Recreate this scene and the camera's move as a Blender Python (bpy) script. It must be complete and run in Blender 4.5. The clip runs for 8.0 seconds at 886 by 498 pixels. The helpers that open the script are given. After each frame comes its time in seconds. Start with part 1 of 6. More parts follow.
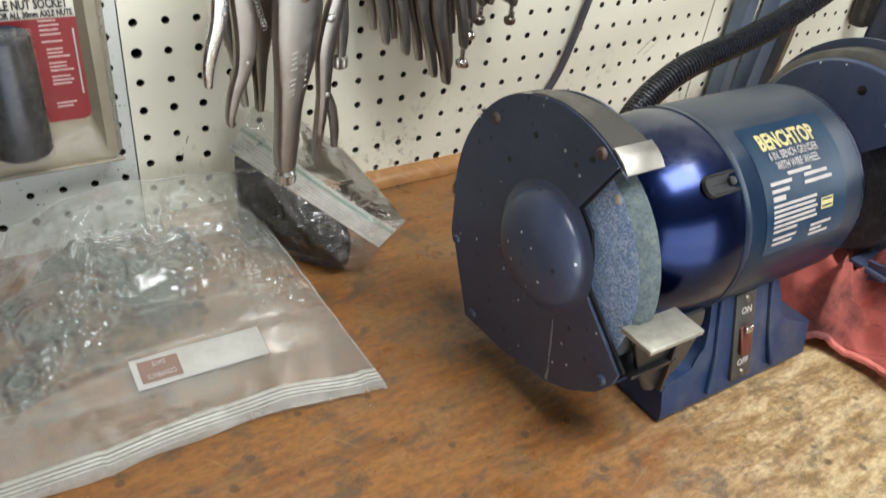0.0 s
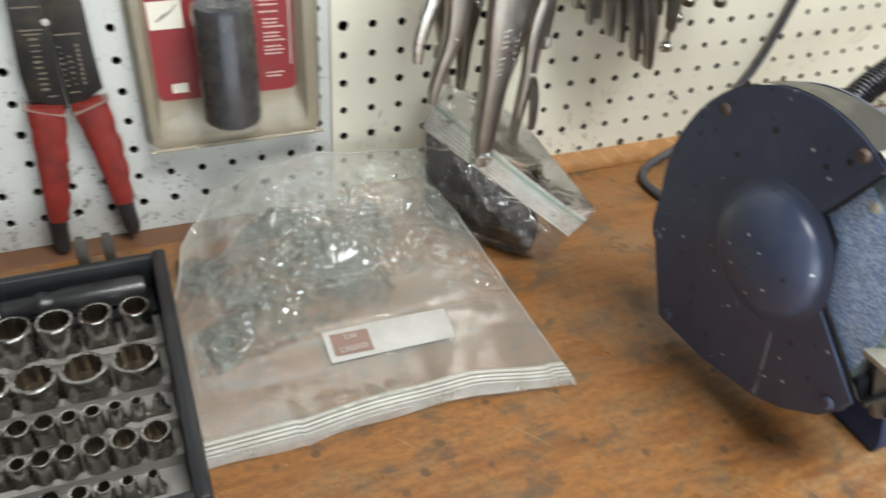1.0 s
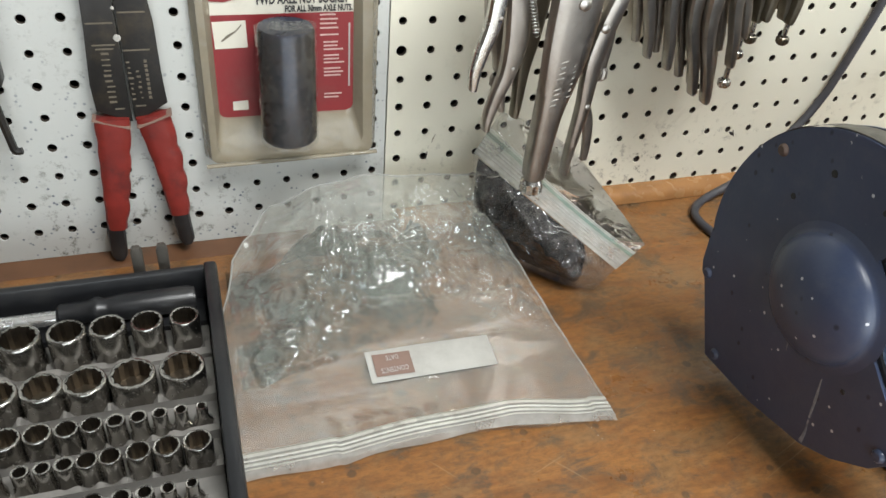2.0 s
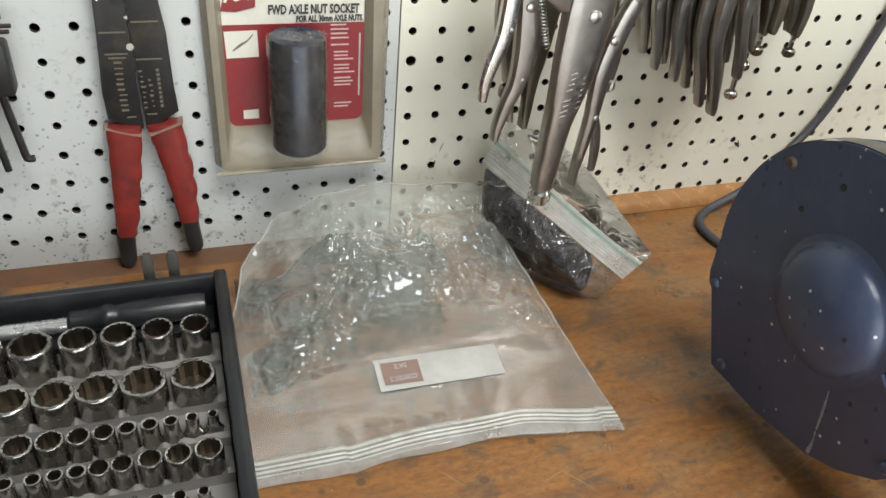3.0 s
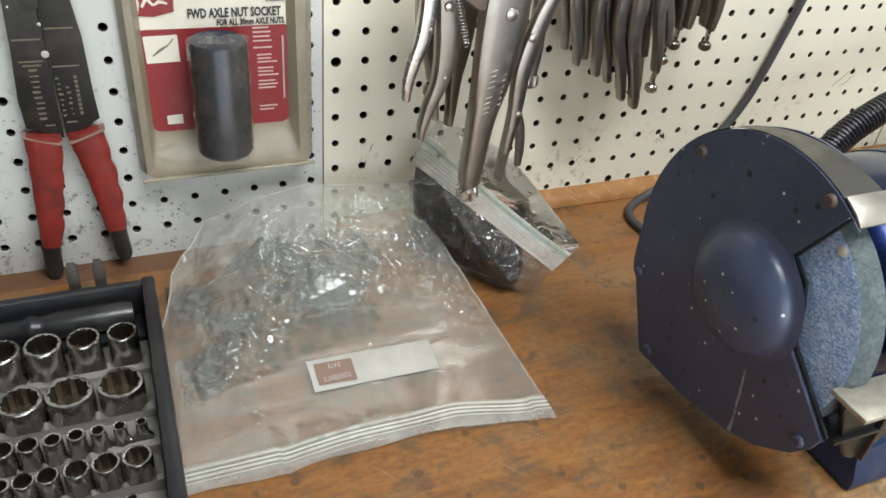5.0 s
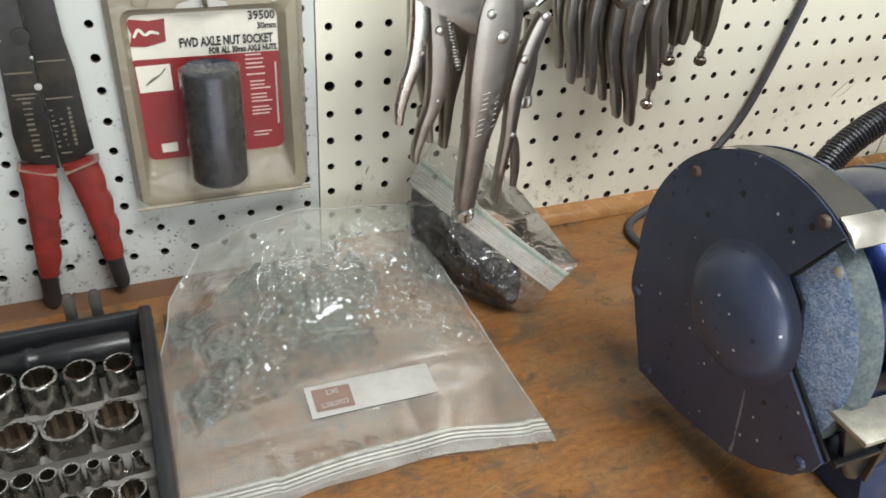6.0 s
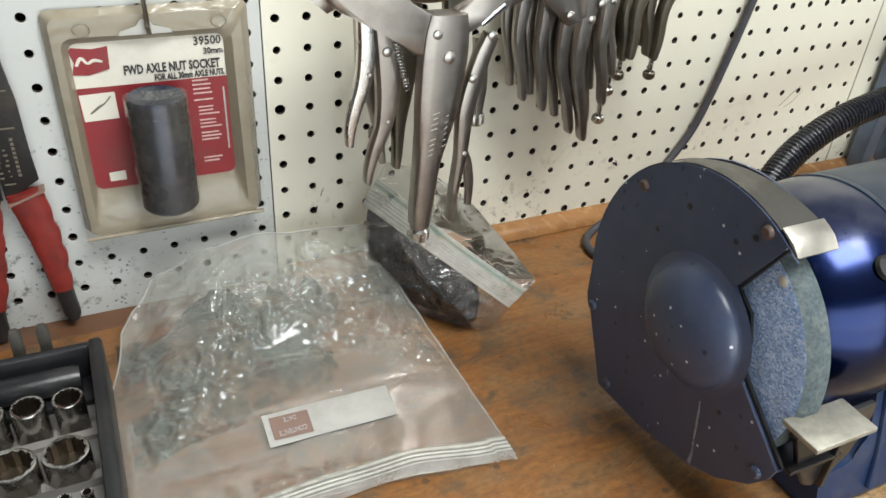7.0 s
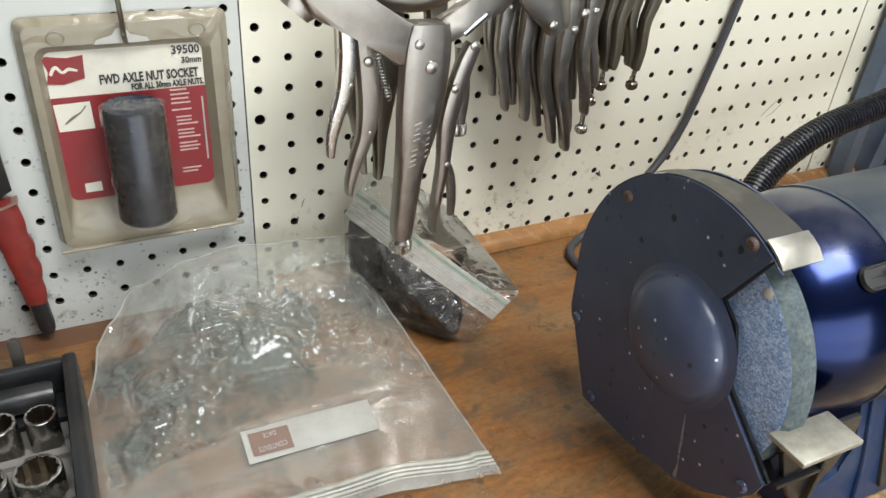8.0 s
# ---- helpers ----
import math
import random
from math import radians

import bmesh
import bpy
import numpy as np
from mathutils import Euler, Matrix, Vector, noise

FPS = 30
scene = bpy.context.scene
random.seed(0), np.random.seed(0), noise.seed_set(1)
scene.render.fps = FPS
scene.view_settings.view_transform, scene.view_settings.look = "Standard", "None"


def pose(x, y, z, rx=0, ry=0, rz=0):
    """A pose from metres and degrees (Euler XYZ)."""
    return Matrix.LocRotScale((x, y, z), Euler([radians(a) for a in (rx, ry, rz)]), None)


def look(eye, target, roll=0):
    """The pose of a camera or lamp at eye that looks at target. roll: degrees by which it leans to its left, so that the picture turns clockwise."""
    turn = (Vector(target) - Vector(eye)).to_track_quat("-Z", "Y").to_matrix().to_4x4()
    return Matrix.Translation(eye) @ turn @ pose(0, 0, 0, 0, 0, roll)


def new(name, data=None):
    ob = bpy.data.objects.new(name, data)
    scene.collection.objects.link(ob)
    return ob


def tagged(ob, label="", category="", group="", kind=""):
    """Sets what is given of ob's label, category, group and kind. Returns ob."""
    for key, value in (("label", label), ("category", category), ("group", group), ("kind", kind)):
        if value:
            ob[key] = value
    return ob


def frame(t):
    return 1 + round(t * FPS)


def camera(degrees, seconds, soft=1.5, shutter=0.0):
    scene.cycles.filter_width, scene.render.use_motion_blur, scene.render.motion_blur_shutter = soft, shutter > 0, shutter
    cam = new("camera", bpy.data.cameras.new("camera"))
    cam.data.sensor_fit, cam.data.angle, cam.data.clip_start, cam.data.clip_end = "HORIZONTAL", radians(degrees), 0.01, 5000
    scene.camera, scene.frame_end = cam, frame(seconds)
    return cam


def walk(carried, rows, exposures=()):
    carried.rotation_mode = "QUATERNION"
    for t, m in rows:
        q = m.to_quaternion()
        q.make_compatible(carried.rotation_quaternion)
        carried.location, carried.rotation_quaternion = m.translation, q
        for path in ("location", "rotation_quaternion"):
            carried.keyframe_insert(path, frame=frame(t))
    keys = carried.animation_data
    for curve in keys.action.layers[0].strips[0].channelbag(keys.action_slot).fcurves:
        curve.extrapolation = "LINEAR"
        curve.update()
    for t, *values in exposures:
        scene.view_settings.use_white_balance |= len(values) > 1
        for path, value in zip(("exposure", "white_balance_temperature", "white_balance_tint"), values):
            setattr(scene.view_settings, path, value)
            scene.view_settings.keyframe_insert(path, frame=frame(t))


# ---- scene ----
cam = camera(59.7, 8.0, shutter=0.5)
PATH = [
    (0, (-0.13, -0.632, 0.423), (0.838, 0.698, -0.715), 7.2),
    (0.5, (-0.146, -0.626, 0.414), (0.815, 0.659, -0.78), 8.2),
    (1, (-0.171, -0.588, 0.412), (0.511, 0.851, -0.798), 5.2),
    (1.5, (-0.169, -0.588, 0.413), (0.418, 0.913, -0.771), 5.1),
    (3, (-0.179, -0.586, 0.42), (0.403, 0.932, -0.745), 5.9),
    (3.5, (-0.176, -0.591, 0.417), (0.394, 0.938, -0.739), 5.4),
    (4, (-0.161, -0.614, 0.419), (0.464, 0.9, -0.728), 5.7),
    (4.2, (-0.158, -0.617, 0.42), (0.536, 0.865, -0.73), 6.7),
    (5.5, (-0.167, -0.59, 0.425), (0.516, 0.898, -0.723), 5.6),
    (6, (-0.153, -0.595, 0.43), (0.526, 0.908, -0.701), 4.6),
    (6.5, (-0.144, -0.597, 0.433), (0.575, 0.903, -0.678), 4.0),
    (7, (-0.141, -0.596, 0.433), (0.615, 0.897, -0.661), 4.1),
    (7.5, (-0.139, -0.593, 0.432), (0.643, 0.897, -0.649), 4.4),
    (8, (-0.137, -0.59, 0.431), (0.661, 0.897, -0.641), 4.7),
]
walk(cam, [(t, look(eye, target, roll)) for t, eye, target, roll in PATH], [(0, -0.03), (0.5, 0.02), (1, 0.14), (1.5, 0.08), (3, 0.0), (8, -0.02)])

# ---- world and light ----
world = bpy.data.worlds.new("sky")
scene.world = world
world.use_nodes = True
wn, wl = world.node_tree.nodes, world.node_tree.links
sky = wn.new("ShaderNodeTexSky")
sky.sky_type, sky.sun_disc = "NISHITA", False
sky.sun_elevation, sky.sun_rotation = radians(40), radians(150)
wl.new(sky.outputs["Color"], wn["Background"].inputs["Color"])
wn["Background"].inputs["Strength"].default_value = 0.12

ROOM = (-2.6, 3.2, -3.4, 0.035, -0.9, 1.75)      # x0 x1 y0 y1 z0 z1
DOOR = (-1.6, 1.7, -0.9, 1.25)                   # big door opening behind: x0 x1 z0 z1
WIN = (-2.3, -0.1, 0.25, 1.65)                  # window in the right wall: y0 y1 z0 z1
ROOF = (-0.1, 1.0, -1.4, -0.7)                   # added opening in the unseen ceiling: x0 x1 y0 y1


def area_lamp(name, m, sx, sy, watts, colour):
    data = bpy.data.lights.new(name, "AREA")
    data.shape, data.size, data.size_y, data.energy, data.color = "RECTANGLE", sx, sy, watts, colour
    ob = new(name, data)
    ob.matrix_basis = m
    return ob


area_lamp("door_daylight", look((0.05, -3.38, 0.18), (0.05, 0, 0.18)), 3.2, 2.1, 71, (0.9, 0.97, 1.0))
# overhead lamp added to brighten the bench top; its source is unseen
area_lamp("added_overhead_light", look((0.45, -1.05, 1.83), (0.45, -1.05, 0)), 1.1, 0.7, 67, (0.965, 0.985, 0.98))
area_lamp("window_daylight", look((3.18, -1.2, 0.95), (0, -1.2, 0.95)), 2.1, 1.35, 26, (0.99, 0.965, 0.87))


# ---- materials ----
class Nodes:
    """A small builder for one node material."""

    def __init__(self, name):
        self.m = bpy.data.materials.new(name)
        self.m.use_nodes = True
        self.t = self.m.node_tree
        self.b = self.t.nodes["Principled BSDF"]
        self.out = self.t.nodes["Material Output"]
        self.co = self.t.nodes.new("ShaderNodeTexCoord").outputs["Object"]

    def put(self, kind, **values):
        n = self.t.nodes.new(kind)
        for k, v in values.items():
            n.inputs[k.replace("_", " ")].default_value = v
        return n

    def link(self, a, b):
        self.t.links.new(a, b)

    def scaled(self, s, co=None):
        n = self.put("ShaderNodeMapping")
        n.inputs["Scale"].default_value = s
        self.link(co or self.co, n.inputs["Vector"])
        return n.outputs["Vector"]

    def noise(self, scale, detail=4, rough=0.55, co=None, distort=0.0):
        n = self.put("ShaderNodeTexNoise", Scale=scale, Detail=detail, Roughness=rough, Distortion=distort)
        self.link(co or self.co, n.inputs["Vector"])
        return n.outputs["Fac"]

    def cells(self, scale, co=None, feature="F1"):
        n = self.put("ShaderNodeTexVoronoi", Scale=scale)
        n.feature = feature
        self.link(co or self.co, n.inputs["Vector"])
        return n

    def ramp(self, fac, stops):
        n = self.put("ShaderNodeValToRGB")
        e = n.color_ramp.elements
        while len(e) < len(stops):
            e.new(0.5)
        for k, (p, c) in enumerate(stops):
            e[k].position = p
            e[k].color = (c, c, c, 1) if isinstance(c, (int, float)) else (*c, 1)
        self.link(fac, n.inputs["Fac"])
        return n.outputs["Color"]

    def mix(self, fac, a, b):
        n = self.t.nodes.new("ShaderNodeMix")
        n.data_type = "RGBA"
        for sock, v in ((n.inputs[0], fac), (n.inputs[6], a), (n.inputs[7], b)):
            if isinstance(v, (int, float)):
                sock.default_value = v
            elif isinstance(v, tuple):
                sock.default_value = (*v, 1)
            else:
                self.link(v, sock)
        return n.outputs[2]

    def math(self, op, a, b=0.0):
        n = self.t.nodes.new("ShaderNodeMath")
        n.operation = op
        for sock, v in zip(n.inputs, (a, b)):
            if isinstance(v, (int, float)):
                sock.default_value = v
            else:
                self.link(v, sock)
        return n.outputs[0]

    def bump(self, height, strength, dist=0.001):
        n = self.put("ShaderNodeBump", Strength=strength, Distance=dist)
        self.link(height, n.inputs["Height"])
        self.link(n.outputs["Normal"], self.b.inputs["Normal"])
        return n.outputs["Normal"]

    def base(self, colour, rough=0.5, metal=0.0):
        for key, v in (("Base Color", colour), ("Roughness", rough), ("Metallic", metal)):
            if isinstance(v, tuple):
                self.b.inputs[key].default_value = (*v, 1)
            elif isinstance(v, (int, float)):
                self.b.inputs[key].default_value = v
            else:
                self.link(v, self.b.inputs[key])
        return self


def shade(c, k):
    return tuple(min(1.0, v * k) for v in c)


def worn(name, colour, rough=0.5, metal=0.0, scale=60, vary=0.25, dirt=(0.12, 0.1, 0.08), dirty=0.3, bump=0.15):
    """A plain painted, moulded or metal surface with blotches, fine grain and a little dirt."""
    n = Nodes(name)
    col = n.mix(n.noise(scale, 5), shade(colour, 1 - vary), shade(colour, 1 + vary))
    grime = n.math("MULTIPLY", n.ramp(n.noise(scale * 0.35, 6, 0.65), [(0.5, 0.0), (0.72, 1.0)]), dirty)
    col = n.mix(grime, col, dirt)
    r = n.math("ADD", n.math("MULTIPLY", n.noise(scale * 2.2, 4), 0.3), rough - 0.15)
    n.base(col, r, metal)
    n.bump(n.noise(scale * 9, 3), bump, 0.0006)
    return n.m


def wood_bench():
    n = Nodes("worn varnished wood")
    grain = n.noise(7, 9, 0.6, n.scaled((1.1, 9, 9)), 1.1)
    fine = n.noise(60, 5, 0.65, n.scaled((1, 22, 22)))
    col = n.ramp(grain, [(0.25, (0.15, 0.057, 0.017)), (0.45, (0.24, 0.098, 0.027)), (0.62, (0.31, 0.136, 0.038)), (0.82, (0.2, 0.074, 0.022))])
    col = n.mix(n.math("MULTIPLY", n.ramp(fine, [(0.45, 0.0), (0.72, 1.0)]), 0.3), col, (0.15, 0.062, 0.02))
    # varnish rubbed dull and greyish in patches
    rubbed = n.ramp(n.noise(17, 9, 0.68, n.scaled((1, 1.6, 1)), 0.5), [(0.47, 0.0), (0.62, 1.0)])
    col = n.mix(n.math("MULTIPLY", rubbed, 0.6), col, (0.22, 0.135, 0.062))
    # bare, bleached wood towards the open front of the bench
    sep = n.put("ShaderNodeSeparateXYZ")
    n.link(n.co, sep.inputs[0])
    reach = n.math("ADD", n.math("MULTIPLY", sep.outputs["X"], 1.5), n.math("MULTIPLY", sep.outputs["Y"], -1.35))
    bare = n.math("ADD", reach, n.math("MULTIPLY", n.noise(13, 9, 0.74, n.scaled((1, 2.0, 1)), 0.5), 0.75))
    bare = n.ramp(n.math("MULTIPLY", bare, 0.5), [(0.615, 0.0), (0.76, 1.0)])
    col = n.mix(n.math("MULTIPLY", bare, 0.9), col, n.ramp(n.noise(26, 11, 0.74, n.scaled((0.8, 2.7, 1)), 0.3), [(0.38, (0.2, 0.132, 0.06)), (0.47, (0.36, 0.245, 0.112)), (0.57, (0.56, 0.435, 0.245))]))
    mottle = n.ramp(n.noise(120, 10, 0.78, n.scaled((1, 2.0, 1))), [(0.4, 1.0), (0.56, 0.0)])
    col = n.mix(n.math("MULTIPLY", mottle, 0.5), col, (0.085, 0.045, 0.02))
    # dark oil stains, knocks and pits
    stain = n.ramp(n.noise(26, 10, 0.74, n.scaled((1, 1.5, 1)), 0.5), [(0.52, 0.0), (0.63, 1.0)])
    col = n.mix(n.math("MULTIPLY", stain, 0.72), col, (0.068, 0.056, 0.04))
    spots = n.cells(40)
    wide = n.math("SUBTRACT", spots.outputs["Distance"], n.math("MULTIPLY", n.noise(90, 5), 0.16))
    col = n.mix(n.math("MULTIPLY", n.ramp(wide, [(0.02, 1.0), (0.07, 0.0)]), 0.65), col, (0.05, 0.036, 0.024))
    # thin pale scratches in two directions
    for turn, gate in ((0.9, 0.69), (-0.35, 0.7)):
        lay = n.put("ShaderNodeMapping")
        lay.inputs["Rotation"].default_value = (0, 0, turn)
        n.link(n.co, lay.inputs["Vector"])
        line = n.ramp(n.noise(9, 2, 0.5, n.scaled((1, 45, 1), lay.outputs["Vector"])), [(gate, 0.0), (gate + 0.05, 1.0)])
        col = n.mix(n.math("MULTIPLY", line, 0.28), col, (0.46, 0.33, 0.19))
    specks = n.cells(70)
    col = n.mix(n.math("MULTIPLY", n.ramp(specks.outputs["Distance"], [(0.015, 1.0), (0.035, 0.0)]), 0.7), col, (0.62, 0.6, 0.54))
    rough = n.ramp(n.noise(19, 8, 0.68), [(0.35, 0.24), (0.62, 0.52)])
    n.base(col, rough)
    n.b.inputs["Specular IOR Level"].default_value = 0.5
    n.bump(n.math("ADD", n.math("MULTIPLY", fine, 0.5), n.math("SUBTRACT", n.noise(48, 8, 0.7), n.math("MULTIPLY", stain, 0.5))), 0.3, 0.0012)
    return n.m


def board_paint(name, colour, speckled):
    n = Nodes(name)
    col = n.mix(n.noise(7, 6), shade(colour, 0.93), shade(colour, 1.05))
    smudge = n.ramp(n.noise(16, 9, 0.72, None, 0.6), [(0.58, 0.0), (0.78, 1.0)])
    col = n.mix(n.math("MULTIPLY", smudge, 0.32), col, (0.3, 0.27, 0.2))
    sep = n.put("ShaderNodeSeparateXYZ")
    n.link(n.co, sep.inputs[0])
    low = n.ramp(sep.outputs["Z"], [(0.06, 1.0), (0.24, 0.0)] if speckled else [(0.03, 1.0), (0.11, 0.0)])
    grime = n.ramp(n.noise(95, 6, 0.75), [(0.54, 0.0), (0.64, 1.0)])
    patch = n.ramp(n.noise(13, 3), [(0.46, 0.0), (0.58, 1.0)])
    col = n.mix(n.math("MULTIPLY", n.math("MULTIPLY", grime, low), n.math("MULTIPLY", patch, 0.9)), col, (0.09, 0.08, 0.06))
    if speckled:
        drops = n.cells(190)
        gate = n.ramp(n.noise(60, 4), [(0.49, 0.0), (0.57, 1.0)])
        dots = n.math("MULTIPLY", n.ramp(drops.outputs["Distance"], [(0.17, 1.0), (0.26, 0.0)]), gate)
        col = n.mix(n.math("MULTIPLY", n.math("MULTIPLY", dots, low), 0.9), col, (0.08, 0.1, 0.14))
    n.base(col, 0.42)
    n.bump(n.noise(240, 3), 0.08, 0.0005)
    return n.m


def guard_paint():
    n = Nodes("dusty black painted steel")
    col = n.mix(n.noise(30, 6), (0.037, 0.05, 0.096), (0.062, 0.08, 0.135))
    dust = n.ramp(n.noise(55, 8, 0.7), [(0.5, 0.0), (0.8, 1.0)])
    col = n.mix(n.math("MULTIPLY", dust, 0.12), col, (0.25, 0.24, 0.22))
    specks = n.cells(88)
    dots = n.ramp(specks.outputs["Distance"], [(0.075, 1.0), (0.11, 0.0)])
    gate = n.ramp(n.noise(90, 2), [(0.45, 0.0), (0.47, 1.0)])
    dents = n.ramp(n.cells(58, n.scaled((1, 1.1, 0.9))).outputs["Distance"], [(0.06, 1.0), (0.13, 0.0)])
    col = n.mix(n.math("MULTIPLY", dents, 0.7), col, (0.004, 0.004, 0.006))
    col = n.mix(n.math("MULTIPLY", dots, gate), col, (0.62, 0.64, 0.68))
    n.base(col, n.math("ADD", n.math("MULTIPLY", dust, 0.25), 0.3))
    n.bump(n.noise(420, 3), 0.22, 0.0005)
    return n.m


def stone_blue():
    n = Nodes("blue grey abrasive")
    cells = n.cells(780)
    col = n.ramp(cells.outputs["Color"], [(0.1, (0.16, 0.26, 0.5)), (0.5, (0.32, 0.46, 0.74)), (0.9, (0.6, 0.72, 0.88))])
    col = n.mix(n.math("MULTIPLY", n.ramp(n.noise(28, 8, 0.74), [(0.48, 0.0), (0.7, 1.0)]), 0.45), col, (0.2, 0.24, 0.3))
    chips = n.ramp(n.noise(230, 3), [(0.64, 0.0), (0.7, 1.0)])
    col = n.mix(n.math("MULTIPLY", chips, 0.6), col, (0.6, 0.64, 0.68))
    n.base(col, 0.7)
    n.bump(cells.outputs["Distance"], 0.7, 0.0009)
    return n.m


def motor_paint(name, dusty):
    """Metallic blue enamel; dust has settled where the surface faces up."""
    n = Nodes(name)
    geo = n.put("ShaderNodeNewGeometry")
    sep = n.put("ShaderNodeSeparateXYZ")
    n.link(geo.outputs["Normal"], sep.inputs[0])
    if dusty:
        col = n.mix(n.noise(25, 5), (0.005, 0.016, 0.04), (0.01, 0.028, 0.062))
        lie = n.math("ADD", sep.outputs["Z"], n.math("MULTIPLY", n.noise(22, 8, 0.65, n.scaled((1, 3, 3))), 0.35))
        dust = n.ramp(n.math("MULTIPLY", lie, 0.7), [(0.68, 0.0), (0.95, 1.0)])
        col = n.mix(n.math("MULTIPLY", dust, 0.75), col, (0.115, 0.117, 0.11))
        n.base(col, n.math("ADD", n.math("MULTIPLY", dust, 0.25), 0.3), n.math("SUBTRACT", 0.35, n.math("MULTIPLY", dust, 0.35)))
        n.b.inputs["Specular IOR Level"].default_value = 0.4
    else:
        col = n.mix(n.noise(25, 5), (0.0014, 0.0075, 0.048), (0.003, 0.0145, 0.08))
        lie = n.math("ADD", sep.outputs["Z"], n.math("MULTIPLY", n.noise(30, 7, 0.65), 0.4))
        dust = n.ramp(n.math("MULTIPLY", lie, 0.7), [(0.7, 0.0), (0.93, 1.0)])
        col = n.mix(n.math("MULTIPLY", dust, 0.6), col, (0.12, 0.12, 0.115))
        n.base(col, n.math("ADD", n.math("MULTIPLY", dust, 0.2), 0.23), n.math("SUBTRACT", 0.9, n.math("MULTIPLY", dust, 0.8)))
        n.b.inputs["Coat Weight"].default_value = 0.35
        n.b.inputs["Coat Roughness"].default_value = 0.16
    scuff = n.ramp(n.noise(75, 8, 0.72), [(0.62, 0.0), (0.75, 1.0)])
    n.bump(n.math("ADD", n.noise(200, 3), scuff), 0.07, 0.0005)
    return n.m


def film(name, milk, tint, rough, crinkle, scale, blotch=(0.6, 1.4), ior=1.5, front=None):
    """Clear plastic film: see-through, a little milky, glossy."""
    n = Nodes(name)
    clear = n.put("ShaderNodeBsdfTransparent")
    clear.inputs["Color"].default_value = (0.97, 0.97, 0.96, 1)
    cloud = n.put("ShaderNodeAddShader")
    for k, kind in enumerate(("ShaderNodeBsdfDiffuse", "ShaderNodeBsdfTranslucent")):
        half = n.put(kind)
        half.inputs["Color"].default_value = (*(v * (0.62, 0.38)[k] for v in tint), 1)
        n.link(half.outputs[0], cloud.inputs[k])
    shine = n.put("ShaderNodeBsdfGlossy", Roughness=rough)
    # creases: sharp ridges of two sizes, in patches, on warped coordinates
    warp = n.put("ShaderNodeTexNoise", Scale=scale * 0.5, Detail=2)
    n.link(n.co, warp.inputs["Vector"])
    push = n.t.nodes.new("ShaderNodeVectorMath")
    push.operation = "MULTIPLY_ADD"
    n.link(warp.outputs["Color"], push.inputs[0])
    push.inputs[1].default_value = (0.055, 0.055, 0.055)
    n.link(n.co, push.inputs[2])
    lines = [(0.36, 0.0), (0.465, 0.5), (0.5, 1.0), (0.535, 0.5), (0.64, 0.0)]
    big = n.ramp(n.noise(scale * 0.55, 1.5, 0.4, push.outputs[0], 0.6), lines)
    small = n.ramp(n.noise(scale * 1.7, 2, 0.5, push.outputs[0], 0.8), lines)
    where = n.ramp(n.noise(scale * 0.4, 3), [(0.46, 0.0), (0.6, 1.0)])
    height = n.math("ADD", n.math("MULTIPLY", big, 1.0), n.math("MULTIPLY", n.math("MULTIPLY", small, where), 0.45))
    if front is not None:
        # taut and flat towards the zip
        sep = n.put("ShaderNodeSeparateXYZ")
        n.link(n.co, sep.inputs[0])
        calm = n.math("ADD", sep.outputs["Y"], n.math("MULTIPLY", n.noise(14, 3), 0.09))
        height = n.math("MULTIPLY", height, n.ramp(n.math("ADD", calm, 0.5), [(0.5 + front, 0.015), (0.5 + front + 0.06, 1.0), (0.5 + front + 0.125, 1.0), (0.5 + front + 0.155, 0.2)]))
    bump = n.put("ShaderNodeBump", Strength=crinkle, Distance=0.005)
    n.link(height, bump.inputs["Height"])
    n.link(bump.outputs["Normal"], shine.inputs["Normal"])
    fres = n.put("ShaderNodeFresnel", IOR=ior)
    n.link(bump.outputs["Normal"], fres.inputs["Normal"])
    m1, m2 = n.put("ShaderNodeMixShader"), n.put("ShaderNodeMixShader")
    n.link(n.math("MULTIPLY", n.ramp(n.noise(scale * 0.6, 6, 0.65), [(0.25, blotch[0]), (0.75, blotch[1])] if blotch[0] else [(0.42, 0.0), (0.62, blotch[1])]), milk), m1.inputs[0])
    n.link(clear.outputs[0], m1.inputs[1])
    n.link(cloud.outputs[0], m1.inputs[2])
    n.link(fres.outputs[0], m2.inputs[0])
    n.link(m1.outputs[0], m2.inputs[1])
    n.link(shine.outputs[0], m2.inputs[2])
    n.link(m2.outputs[0], n.out.inputs["Surface"])
    return n.m


